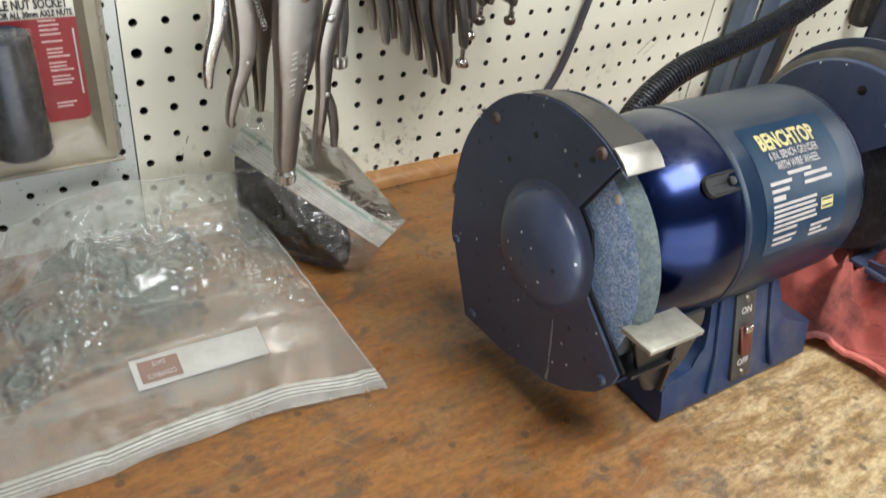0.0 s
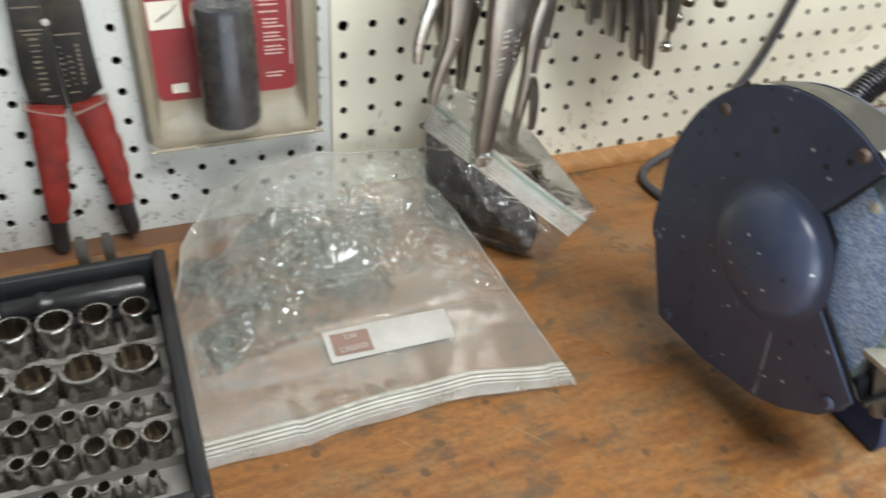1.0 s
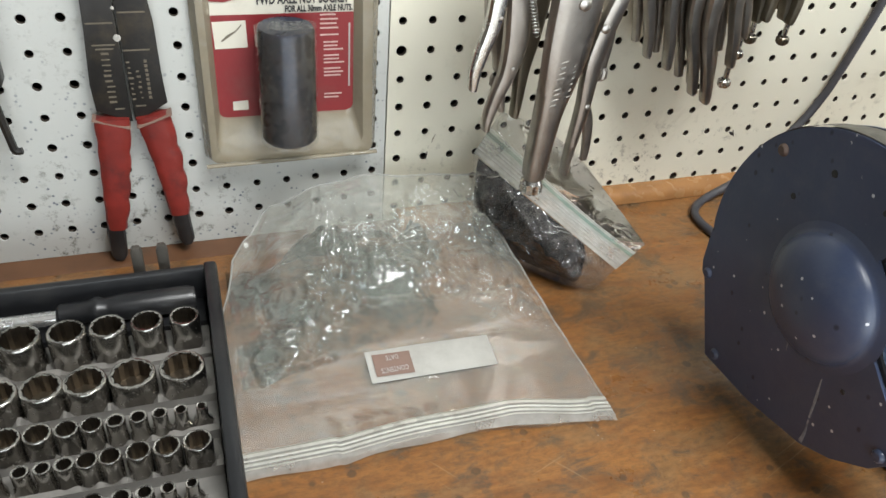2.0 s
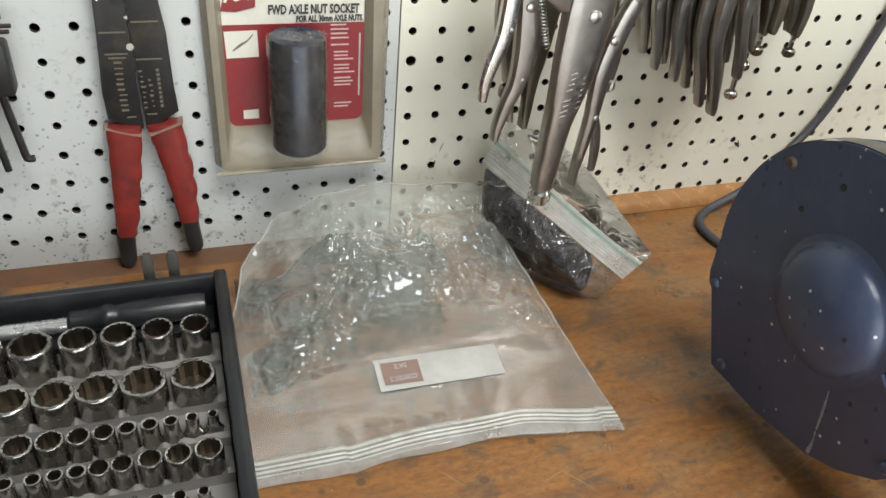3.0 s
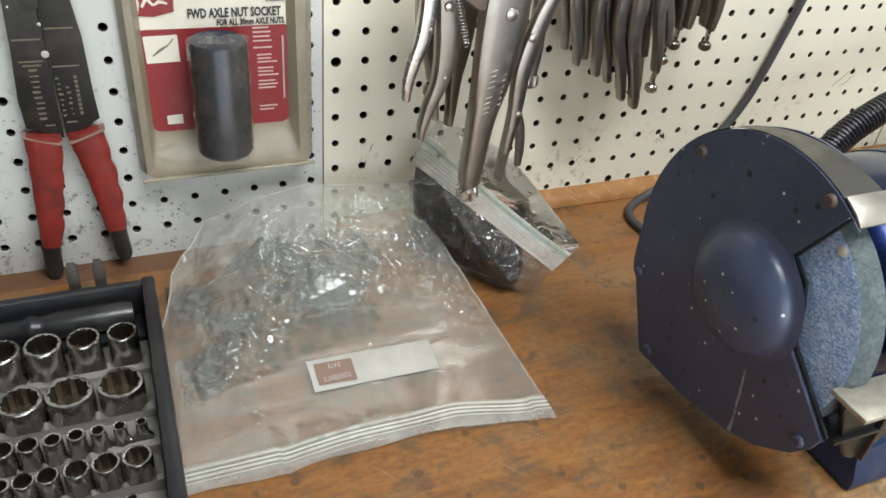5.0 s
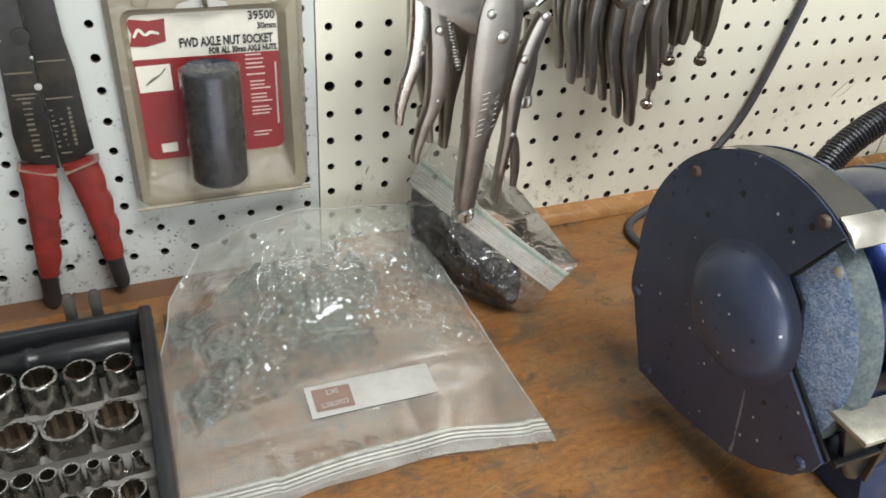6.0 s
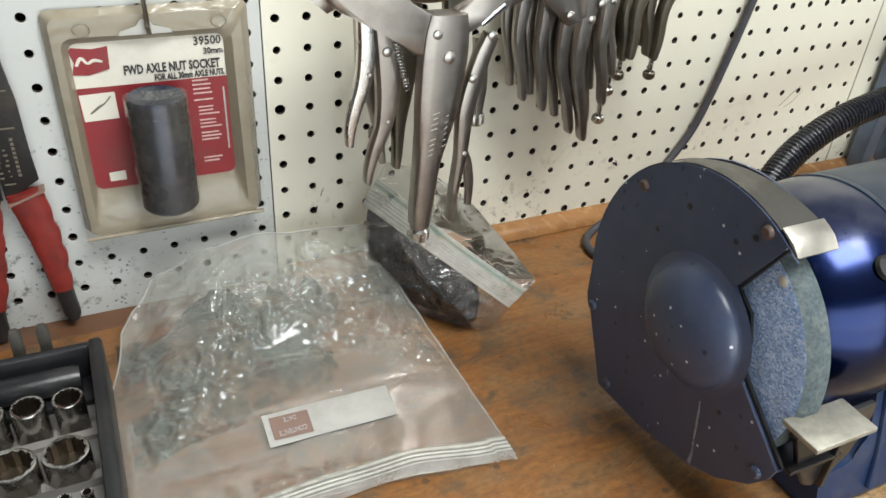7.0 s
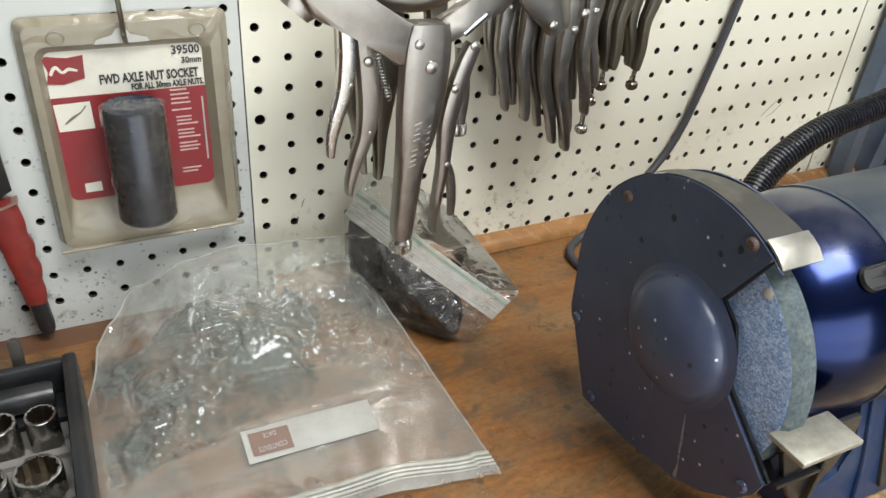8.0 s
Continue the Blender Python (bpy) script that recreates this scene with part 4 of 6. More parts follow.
# ---- socket set case ----
case = thing("socket_case", (-0.295, -0.205, 0.0), "open black plastic socket set case on the bench", "tool case")
cx0, cx1, cy0, cy1 = -0.43, -0.1665, -0.322, -0.094
part("case_floor", box(cx0 + 0.003, cx1 - 0.003, cy0 + 0.003, cy1 - 0.003, 0.0005, 0.008, 0.001), BLACK, case, "", True)
part("case_wall", box(cx1 - 0.010, cx1, cy0, cy1, 0.0005, 0.05, 0.003), BLACK, case, "", True)
part("case_wall", box(cx0, cx0 + 0.010, cy0, cy1, 0.0005, 0.05, 0.003), BLACK, case, "", True)
part("case_wall", box(cx0 + 0.0085, cx1 - 0.0085, cy1 - 0.008, cy1 - 0.001, 0.0005, 0.0485, 0.0025), BLACK, case, "", True)
part("case_wall", box(cx0 + 0.0085, cx1 - 0.0085, cy0 + 0.001, cy0 + 0.009, 0.0005, 0.0485, 0.0025), BLACK, case, "", True)
for px in (-0.2225, -0.2045):
    bm = prism([(-0.004, 0.0), (0.004, 0.0), (0.0042, 0.028), (0.0025, 0.0325), (-0.0025, 0.0325), (-0.0042, 0.028)], -0.0025, 0.0025, "xz", 0.001)
    bm.transform(Matrix.Translation((px, -0.0845, 0.0305)))
    part("hinge_tab", bm, CLIP, case, "dull grey hinge tab", True)
    part("hinge_stem", box(px - 0.004, px + 0.004, -0.097, -0.083, 0.026, 0.032, 0.001), CLIP, case, "", True)

ROWS_OF_SOCKETS = [
    # y, socket height, top z, [(x, radius)], lobes inside
    (-0.148, 0.03, 0.0445, [(-0.193, 0.0103), (-0.218, 0.0111), (-0.2435, 0.0122), (-0.2695, 0.0128), (-0.299, 0.0141), (-0.33, 0.015)]),
    (-0.194, 0.022, 0.0405, [(-0.197, 0.0147), (-0.228, 0.0147), (-0.2565, 0.0135), (-0.282, 0.0131), (-0.3075, 0.0125), (-0.334, 0.012)]),
    (-0.2325, 0.021, 0.0405, [(-0.187, 0.0036), (-0.1995, 0.0042), (-0.212, 0.0048), (-0.2245, 0.0056), (-0.2375, 0.0059), (-0.251, 0.0066), (-0.265, 0.0071), (-0.281, 0.0084), (-0.2985, 0.0092), (-0.318, 0.0095)]),
    (-0.2595, 0.021, 0.0405, [(-0.191, 0.0088), (-0.2085, 0.0083), (-0.2245, 0.0075), (-0.24, 0.0066), (-0.2525, 0.0064), (-0.2645, 0.0058), (-0.276, 0.0051), (-0.2875, 0.0051), (-0.302, 0.005), (-0.314, 0.0055)]),
    (-0.2885, 0.02, 0.0385, [(-0.196, 0.0038), (-0.209, 0.0044), (-0.2215, 0.0052), (-0.234, 0.006), (-0.249, 0.0066), (-0.264, 0.0072), (-0.28, 0.0078), (-0.298, 0.0085)]),
]


def socket(x, y, r, h, top):
    s = thing("socket", (x, y, top - h), "chrome drive socket standing in the case tray", "socket", "sockets in the case")
    n = 24
    small = r < 0.0062
    prof = [(r * 1.0, 0.0), (r * 1.0, h * 0.93), (r * 0.97, h * 0.985), (r * 0.93, h)]
    if small:
        prof = [(0.0062, 0.0), (0.0062, h * 0.32), (0.0058, h * 0.38), (r, h * 0.52), (r, h * 0.95), (r * 0.94, h)]
    bm = lathe(prof, n)
    ring = [v for v in bm.verts if abs(v.co.z - h) < 1e-6]
    ring.sort(key=lambda v: math.atan2(v.co.y, v.co.x))
    wall = 0.8 if r > 0.0062 else 0.7
    lip = []
    for k, v in enumerate(ring):
        a = math.atan2(v.co.y, v.co.x)
        rr = r * (wall + (0.055 if k % 2 else -0.04))
        lip.append(bm.verts.new((rr * math.cos(a), rr * math.sin(a), h - 0.0002)))
    for k in range(n):
        bm.faces.new((ring[k], ring[(k + 1) % n], lip[(k + 1) % n], lip[k]))
    part("shell", bm, CHROME, s, angle=40)
    bm = bmesh.new()
    top_ring, low_ring = [], []
    for k in range(n):
        a = -math.pi + 2 * math.pi * k / n
        rr = r * (wall + (0.055 if k % 2 else -0.04))
        top_ring.append(bm.verts.new((rr * math.cos(a), rr * math.sin(a), h - 0.0002)))
        low_ring.append(bm.verts.new((rr * math.cos(a), rr * math.sin(a), h * 0.35)))
    for k in range(n):
        q = (k + 1) % n
        bm.faces.new((top_ring[k], top_ring[q], low_ring[q], low_ring[k]))
    bm.faces.new(low_ring)
    part("bore", bm, INSIDE, s, "dull twelve-point bore", angle=0)


for y, h, top, items in ROWS_OF_SOCKETS:
    for x, r in items:
        socket(x, y, r, h, top)

# the grey tray: scalloped steps between the rows
STEP = [(-0.131, -0.17, 0.0145), (-0.17, -0.2135, 0.0185), (-0.2135, -0.2455, 0.0195), (-0.2455, -0.2735, 0.0195), (-0.2735, -0.31, 0.0185)]
for (ya, yb, zt), (y, h, top, items) in zip(STEP, ROWS_OF_SOCKETS):
    bm = sheet(120, 6, lambda u, v: (cx0 + 0.011 + (cx1 - cx0 - 0.022) * u, ya + (yb - ya) * v, zt))
    for v in bm.verts:
        near = min(items, key=lambda it: abs(it[0] - v.co.x))
        d = math.hypot(v.co.x - near[0], v.co.y - y) - near[1]
        v.co.z += 0.011 * min(1, max(0, (d - 0.0006) / 0.0035)) if v.co.y < y else 0.003 * min(1, max(0, d / 0.003))
    g = bmesh.ops.extrude_face_region(bm, geom=bm.faces[:])
    for v in g["geom"]:
        if isinstance(v, bmesh.types.BMVert):
            v.co.z = 0.0085
    part("tray_step", bm, GREYPLASTIC, case, "dusty grey moulded tray", True)
part("tray_well", box(cx0 + 0.011, cx1 - 0.0115, -0.1305, cy1 - 0.009, 0.0085, 0.022, 0.001), BLACK, case, "", True)
driver = thing("spinner_handle", (-0.26, -0.128, 0.022), "black handled nut spinner lying in the case", "hand tool")
hz = 0.0335
bm = lathe([(0.0001, 0.0), (0.0085, 0.001), (0.0098, 0.006), (0.0098, 0.052), (0.0085, 0.06), (0.0082, 0.064), (0.0098, 0.067), (0.0098, 0.07), (0.0085, 0.073)], 20, Matrix.Translation((-0.1835, -0.1165, hz)) @ Euler((0, radians(-90), 0)).to_matrix().to_4x4())
part("handle", bm, BLACK, driver, "", True)
part("collar", lathe([(0.0085, 0.0), (0.0078, 0.002), (0.0078, 0.02), (0.006, 0.022)], 20, Matrix.Translation((-0.2565, -0.1165, hz)) @ Euler((0, radians(-90), 0)).to_matrix().to_4x4()), BLACK, driver, "", True)
part("shaft", lathe([(0.0001, 0.0), (0.0054, 0.0), (0.0054, 0.12), (0.0001, 0.12)], 16, Matrix.Translation((-0.2785, -0.1205, hz + 0.001)) @ Euler((0, radians(-90), 0)).to_matrix().to_4x4()), SHAFT, driver, "bright steel shaft", True)

# ---- locking pliers on the pegboard ----
def knob(bm_parent, name, x, y, z, r, h, mat, world=True):
    bm = bmesh.new()
    n = 24
    prof = [(0.0001, -0.002), (r * 0.75, -0.002), (r, 0.0), (r, h * 0.75), (r * 0.8, h)]
    lathe(prof, n, Matrix.Translation((x, y, z)), bm)
    for k, v in enumerate(bm.verts):
        d = Vector((v.co.x - x, v.co.y - y, 0))
        if d.length > r * 0.95:
            a = math.atan2(d.y, d.x)
            v.co += d.normalized() * (0.0006 if round(a / (2 * math.pi) * n) % 2 else -0.0004)
    part(name, bm, mat, bm_parent, "knurled adjusting screw", world)


def rivet(parent, x, y, z, r, mat=None):
    part("rivet", lathe([(r * 1.05, 0.0), (r, r * 0.3), (r * 0.6, r * 0.5), (0.0001, r * 0.55)], 14, along_y(x, y, z)), mat or RIVET, parent, "", True)


# the large C-clamp pliers in front
big = thing("locking_pliers", (0.085, -0.02, 0.3), "large nickel C-clamp locking pliers hanging on the pegboard", "pliers", "locking pliers")
bodyp = part("fixed_handle", strap([(0.094, 0.277, 0.03), (0.0935, 0.262, 0.036), (0.0925, 0.24, 0.037), (0.0905, 0.21, 0.034), (0.088, 0.19, 0.028), (0.0845, 0.165, 0.021), (0.0825, 0.14, 0.0185), (0.0812, 0.122, 0.0175), (0.0808, 0.108, 0.0155)], -0.1115, 0.0165, 6, 16, None, 0.5), STEEL, big, "satin nickel pressed handle", True)
arm = [(0.002, 0.335), (0.004, 0.297), (0.010, 0.287), (0.016, 0.2825), (0.024, 0.279), (0.040, 0.270), (0.057, 0.260), (0.070, 0.249), (0.088, 0.246), (0.1, 0.258), (0.097, 0.2745), (0.077, 0.2795), (0.060, 0.2865), (0.051, 0.2925), (0.047, 0.299), (0.045, 0.335)]
part("upper_arm", prism(arm, -0.1165, -0.1055, "xz", 0.0032, None, 3), STEEL, big, "wide pressed upper arm", True)
part("jaw_pad", strap([(0.004, 0.285, 0.022), (0.010, 0.292, 0.028), (0.020, 0.305, 0.022)], -0.095, 0.022, 5, 12), STEEL, big, "", True)
lever = [(0.096, 0.260), (0.110, 0.2555), (0.118, 0.262), (0.132, 0.270), (0.145, 0.276), (0.156, 0.279), (0.164, 0.289), (0.168, 0.325), (0.15, 0.325), (0.146, 0.302), (0.138, 0.293), (0.120, 0.2855), (0.104, 0.2775)]
part("jaw_lever", prism(lever, -0.1095, -0.0995, "xz", 0.003, None, 3), STEEL, big, "", True)
part("jaw_slot", strap([(0.124, 0.2655, 0.004), (0.134, 0.2735, 0.0045), (0.141, 0.279, 0.004)], -0.1097, 0.002, 4, 8), STEEL_BRIGHT, big, "", True)
part("arm_back", strap([(0.06, 0.30, 0.03), (0.085, 0.292, 0.03), (0.11, 0.292, 0.026), (0.14, 0.305, 0.02)], -0.085, 0.012, 6, 12), STEEL, big, "", True)
part("lever_handle", strap([(0.134, 0.257, 0.0125), (0.1285, 0.244, 0.0145), (0.122, 0.222, 0.0155), (0.1175, 0.2, 0.0152), (0.1165, 0.18, 0.013), (0.116, 0.162, 0.011), (0.1135, 0.14, 0.0085), (0.111, 0.118, 0.006), (0.1105, 0.104, 0.005)], -0.106, 0.011, 6, 12), STEEL, big, "", True)
part("release_lever", strap([(0.119, 0.166, 0.007), (0.1255, 0.15, 0.0085), (0.129, 0.13, 0.008), (0.1295, 0.112, 0.006)], -0.101, 0.005, 6, 10), STEEL, big, "", True)
for x, z, r, y in ((0.0945, 0.2475, 0.0046, -0.1196), (0.0845, 0.2645, 0.0034, -0.1196), (0.1325, 0.2575, 0.0036, -0.1112), (0.1195, 0.226, 0.0034, -0.1112), (0.1175, 0.1645, 0.0022, -0.111)):
    rivet(big, x, y, z, r)
knob(big, "adjusting_screw", 0.0808, -0.111, 0.0945, 0.0088, 0.0105, STEEL_BRIGHT)
part("screw_neck", lathe([(0.0068, 0.0), (0.0072, 0.006)], 20, Matrix.Translation((0.0808, -0.111, 0.1035))), STEEL, big, "", True)
for k, w in enumerate((0.9, 1, 0.8, 1, 0, 1, 0.9, 0.7, 1)):
    # stamped letters run up the handle, kept as plain strokes
    if w:
        x, z = 0.0835 + 0.00042 * k, 0.172 + 0.0042 * k
        part("stamped_mark", strap([(x - 0.0026 * w, z - 0.0006, 0.0011), (x + 0.0026 * w, z + 0.0008, 0.0011)], -0.1198, 0.0006, 3, 6), RIVET, big, "worn stamped mark", True)
for k in range(6):
    x, z = 0.0945 + 0.0003 * k, 0.178 + 0.0048 * k
    part("stamped_mark", strap([(x - 0.0011, z, 0.0007), (x + 0.0012, z + 0.0016, 0.0007)], -0.1196, 0.0005, 3, 6), RIVET, big, "", True)


def coil(parent, p, q, r, turns):
    p, q = Vector(p), Vector(q)
    d = (q - p).normalized()
    a = d.orthogonal().normalized()
    b = d.cross(a)
    pts = [p + (q - p) * (k / (turns * 8)) + (a * math.cos(k * math.pi / 4) + b * math.sin(k * math.pi / 4)) * r for k in range(turns * 8 + 1)]
    part("spring", tube(pts, 0.0005, 5), STEEL_BRIGHT, parent, "", True)


coil(big, (0.061, -0.098, 0.257), (0.072, -0.098, 0.218), 0.0025, 16)
coil(big, (0.113, -0.108, 0.25), (0.106, -0.108, 0.225), 0.002, 12)

# a second and third pair behind it
def back_pair(x, y, bright, lean, label):
    t = thing("locking_pliers", (x, y, 0.3), label, "pliers", "locking pliers")
    mt = STEEL_BRIGHT if bright else STEEL
    L = lambda px, pz: (x + px + lean * (pz - 0.2), pz)
    part("fixed_handle", strap([(*L(0.0, 0.30), 0.02), (*L(0.001, 0.27), 0.019), (*L(0.0045, 0.24), 0.02), (*L(0.0065, 0.21), 0.0195), (*L(0.003, 0.185), 0.014), (*L(-0.004, 0.165), 0.0105), (*L(-0.0085, 0.148), 0.0075), (*L(-0.0095, 0.138), 0.005)], y, 0.012), mt, t, "", True)
    part("lever_handle", strap([(*L(0.012, 0.29), 0.014), (*L(0.014, 0.26), 0.013), (*L(0.0175, 0.22), 0.012), (*L(0.014, 0.19), 0.0085), (*L(0.008, 0.165), 0.007), (*L(0.0095, 0.145), 0.0055)], y + 0.017, 0.009), STEEL, t, "", True)
    rivet(t, L(0.003, 0.245)[0], y - 0.0062, 0.245, 0.0035)
    rivet(t, L(0.005, 0.19)[0], y - 0.0062, 0.19, 0.0016)
    return t


p2 = back_pair(0.0555, -0.085, False, 0.0, "nickel locking pliers hanging behind the large pair")
p3 = thing("locking_pliers", (0.03, -0.07, 0.3), "bright chrome locking pliers hanging beside the large pair", "pliers", "locking pliers")
part("lever_handle", strap([(0.041, 0.30, 0.011), (0.0405, 0.275, 0.0115), (0.042, 0.25, 0.0135), (0.0395, 0.225, 0.0125), (0.0335, 0.205, 0.0105), (0.03, 0.19, 0.0088), (0.029, 0.176, 0.006)], -0.092, 0.010), STEEL_BRIGHT, p3, "bright chrome handle", True)
part("fixed_handle", strap([(0.052, 0.30, 0.018), (0.055, 0.25, 0.02), (0.057, 0.22, 0.02), (0.063, 0.19, 0.014), (0.065, 0.175, 0.011)], -0.058, 0.013), STEEL, p3, "", True)
rivet(p3, 0.043, -0.0975, 0.2315, 0.0016)
knob(p3, "adjusting_screw", 0.0645, -0.058, 0.162, 0.0068, 0.009, STEEL)
p4 = thing("locking_pliers", (0.085, -0.055, 0.3), "locking pliers hanging behind the others, coloured darker for shade", "pliers", "locking pliers")
# darker steel puts the shade behind the front pair into the colour
part("fixed_handle", strap([(0.083, 0.30, 0.02), (0.083, 0.25, 0.02), (0.08, 0.21, 0.018), (0.0775, 0.18, 0.012), (0.077, 0.155, 0.0085), (0.076, 0.14, 0.006)], -0.07, 0.012), STEEL_DARK, p4, "", True)
part("lever_handle", strap([(0.12, 0.30, 0.02), (0.126, 0.25, 0.018), (0.124, 0.21, 0.016), (0.115, 0.18, 0.012), (0.112, 0.15, 0.01)], -0.06, 0.012), STEEL_DARK, p4, "", True)
knob(p4, "adjusting_screw", 0.1525, -0.06, 0.165, 0.0068, 0.009, STEEL)
part("screw_shaft", strap([(0.15, 0.24, 0.012), (0.1535, 0.2, 0.012), (0.153, 0.174, 0.0085)], -0.06, 0.01), STEEL, p4, "", True)


def small_pliers(x, y, low, w, mat, lean, bend, screw, label):
    """A pair hanging with its handle down to height low."""
    w *= 1.3
    t = thing("locking_pliers", (x, y, 0.33), label, "pliers", "small locking pliers")
    H = 0.33 - low
    L = lambda s, px: (x + px + lean * s * H, 0.33 - s * H)
    part("fixed_handle", strap([(*L(0, 0), w * 1.3), (*L(0.3, 0.002), w * 1.5), (*L(0.5, 0.001 - bend * 0.4), w * 1.3), (*L(0.66, -0.003), w), (*L(0.85, bend * 0.6), w * 0.85), (*L(0.97, bend), w * 0.7), (*L(1.0, bend), w * 0.4)], y, w * 0.95), mat, t, "", True)
    part("lever_handle", strap([(*L(0.05, -0.006), w), (*L(0.35, -0.007), w * 1.1), (*L(0.55, -0.009), w), (*L(0.75, -0.006 + bend * 0.3), w * 0.8), (*L(0.93, -0.005 + bend * 0.7), w * 0.6)], y + w * 1.1, w * 0.8), mat, t, "", True)
    rivet(t, L(0.42, 0.002)[0], y - w * 0.47, L(0.42, 0)[1], w * 0.26)
    if screw:
        ex, ez = L(1.0, bend)
        part("screw_shaft", lathe([(0.0024, -0.014), (0.0024, 0.004)], 12, Matrix.Translation((ex, y, ez))), STEEL_BRIGHT, t, "", True)
        knob(t, "adjusting_screw", ex, y, ez - 0.017, 0.0052, 0.0055, STEEL_BRIGHT if mat is not STEEL_DARK else STEEL_DARK)
    return t


for args in ((0.196, -0.042, 0.172, 0.0078, STEEL, 0.03, 0.006, False), (0.212, -0.05, 0.164, 0.0085, STEEL, 0.045, 0.004, False), (0.231, -0.058, 0.142, 0.0085, STEEL, 0.04, 0.012, False),
             (0.243, -0.064, 0.136, 0.0095, STEEL, 0.045, 0.01, False), (0.262, -0.046, 0.144, 0.0085, STEEL, 0.02, 0.009, False), (0.262, -0.062, 0.168, 0.0085, STEEL, 0.08, 0.004, True),
             (0.277, -0.052, 0.19, 0.0085, STEEL, 0.06, 0.006, True)):
    small_pliers(*args, "small nickel locking pliers bunched on one hook")
for args in ((0.293, -0.038, 0.205, 0.0085, STEEL_DARK, -0.02, 0.003, False), (0.303, -0.048, 0.202, 0.009, STEEL_DARK, -0.01, 0.002, True), (0.312, -0.054, 0.205, 0.0095, STEEL_DARK, -0.04, 0.0, False),
             (0.335, -0.04, 0.2, 0.009, STEEL_DARK, -0.02, 0.006, False), (0.349, -0.046, 0.198, 0.0088, STEEL_DARK, -0.04, -0.002, True)):
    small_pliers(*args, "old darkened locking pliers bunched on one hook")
small = thing("long_nose_pliers", (0.225, -0.045, 0.3), "nickel pliers head resting over the bunch", "pliers")
part("jaw", strap([(0.2, 0.31, 0.05), (0.212, 0.285, 0.046), (0.226, 0.262, 0.03), (0.232, 0.25, 0.02)], -0.07, 0.012), STEEL, small, "", True)
rivet(small, 0.222, -0.0765, 0.256, 0.0036)
rivet(small, 0.255, -0.072, 0.262, 0.004)
for hx, hz in ((0.085, 0.345), (0.24, 0.335), (0.32, 0.335)):
    hk = thing("pegboard_hook", (hx, 0.0, hz), "steel wire pegboard hook", "hook", "pegboard hooks")
    part("wire", tube(spline([(hx, 0.004, hz), (hx, -0.03, hz), (hx, -0.1, hz - 0.003), (hx, -0.125, hz + 0.008)], 6), 0.0028, 8), STEEL_DARK, hk, "", True)
clip = thing("steel_clip", (0.362, -0.01, 0.25), "small dark steel clip on the pegboard", "clip")
part("blade", strap([(0.352, 0.30, 0.008), (0.358, 0.265, 0.008), (0.3635, 0.25, 0.007), (0.3665, 0.246, 0.004)], -0.03, 0.004), STEEL_DARK, clip, "", True)

# ---- wire stripper and hex keys on the white board ----
strip = thing("wire_stripper", (-0.214, 0.0, 0.2), "wire stripper with worn red grips hanging on the pegboard", "wire stripper")
blade_l = [(-0.2375, 0.305), (-0.2155, 0.305), (-0.2148, 0.2), (-0.2142, 0.1285), (-0.22, 0.131), (-0.2385, 0.139), (-0.2395, 0.16), (-0.2365, 0.2), (-0.2345, 0.24)]
blade_r = [(-0.2142, 0.305), (-0.195, 0.305), (-0.1925, 0.23), (-0.1895, 0.205), (-0.1888, 0.165), (-0.1875, 0.142), (-0.2055, 0.131), (-0.2125, 0.1285), (-0.2136, 0.2)]
part("blade", prism(blade_l, -0.0125, -0.0095, "xz", 0.0005), BLADE, strip, "blackened steel blade with faint markings", True)
part("blade", prism(blade_r, -0.0115, -0.0085, "xz", 0.0005), BLADE, strip, "", True)
part("pivot", lathe([(0.0062, 0.0), (0.006, 0.0012), (0.0001, 0.0014)], 20, along_y(-0.2185, -0.0122, 0.232)), BLADE, strip, "", True)
part("rivet", lathe([(0.0027, 0.0), (0.0025, 0.0008), (0.0001, 0.001)], 14, along_y(-0.2152, -0.0124, 0.195)), BAGLABEL, strip, "pale hole", True)
part("rivet", lathe([(0.0014, 0.0), (0.0001, 0.0006)], 10, along_y(-0.2152, -0.0124, 0.2165)), BAGLABEL, strip, "pale hole", True)
part("rivet", lathe([(0.0016, 0.0), (0.0001, 0.0006)], 10, along_y(-0.2325, -0.0124, 0.229)), STEEL_BRIGHT, strip, "", True)
mark_rng = random.Random(11)
for col, (x0, x1, face) in enumerate(((-0.2285, -0.222, -0.0127), (-0.2125, -0.2085, -0.0117), (-0.2065, -0.2035, -0.0117))):
    for k in range(10 - 2 * col):
        z = 0.145 + k * 0.0042 + 0.001 * col
        part("stamped_mark", box(x0 + mark_rng.uniform(0, 0.0012), x1 - mark_rng.uniform(0, 0.0015), face - 0.0002, face + 0.0003, z, z + mark_rng.uniform(0.0009, 0.0017)), FADED, strip, "" if k else "faint stamped mark", True, 0)
for k in range(9):
    z = 0.1465 + k * 0.0036
    part("stamped_mark", box(-0.2, -0.1978, -0.0119, -0.0114, z, z + 0.0022), FADED, strip, "", True, 0)
for x0, x1, z, face in ((-0.233, -0.2175, 0.1895, -0.0127), (-0.231, -0.219, 0.1865, -0.0127), (-0.2125, -0.1945, 0.1845, -0.0117), (-0.2345, -0.2165, 0.2055, -0.0127), (-0.2125, -0.194, 0.2125, -0.0117), (-0.225, -0.2185, 0.1395, -0.0127), (-0.2105, -0.203, 0.1405, -0.0117)):
    part("stamped_mark", box(x0, x1, face - 0.0002, face + 0.0003, z, z + 0.0011), FADED, strip, "", True, 0)
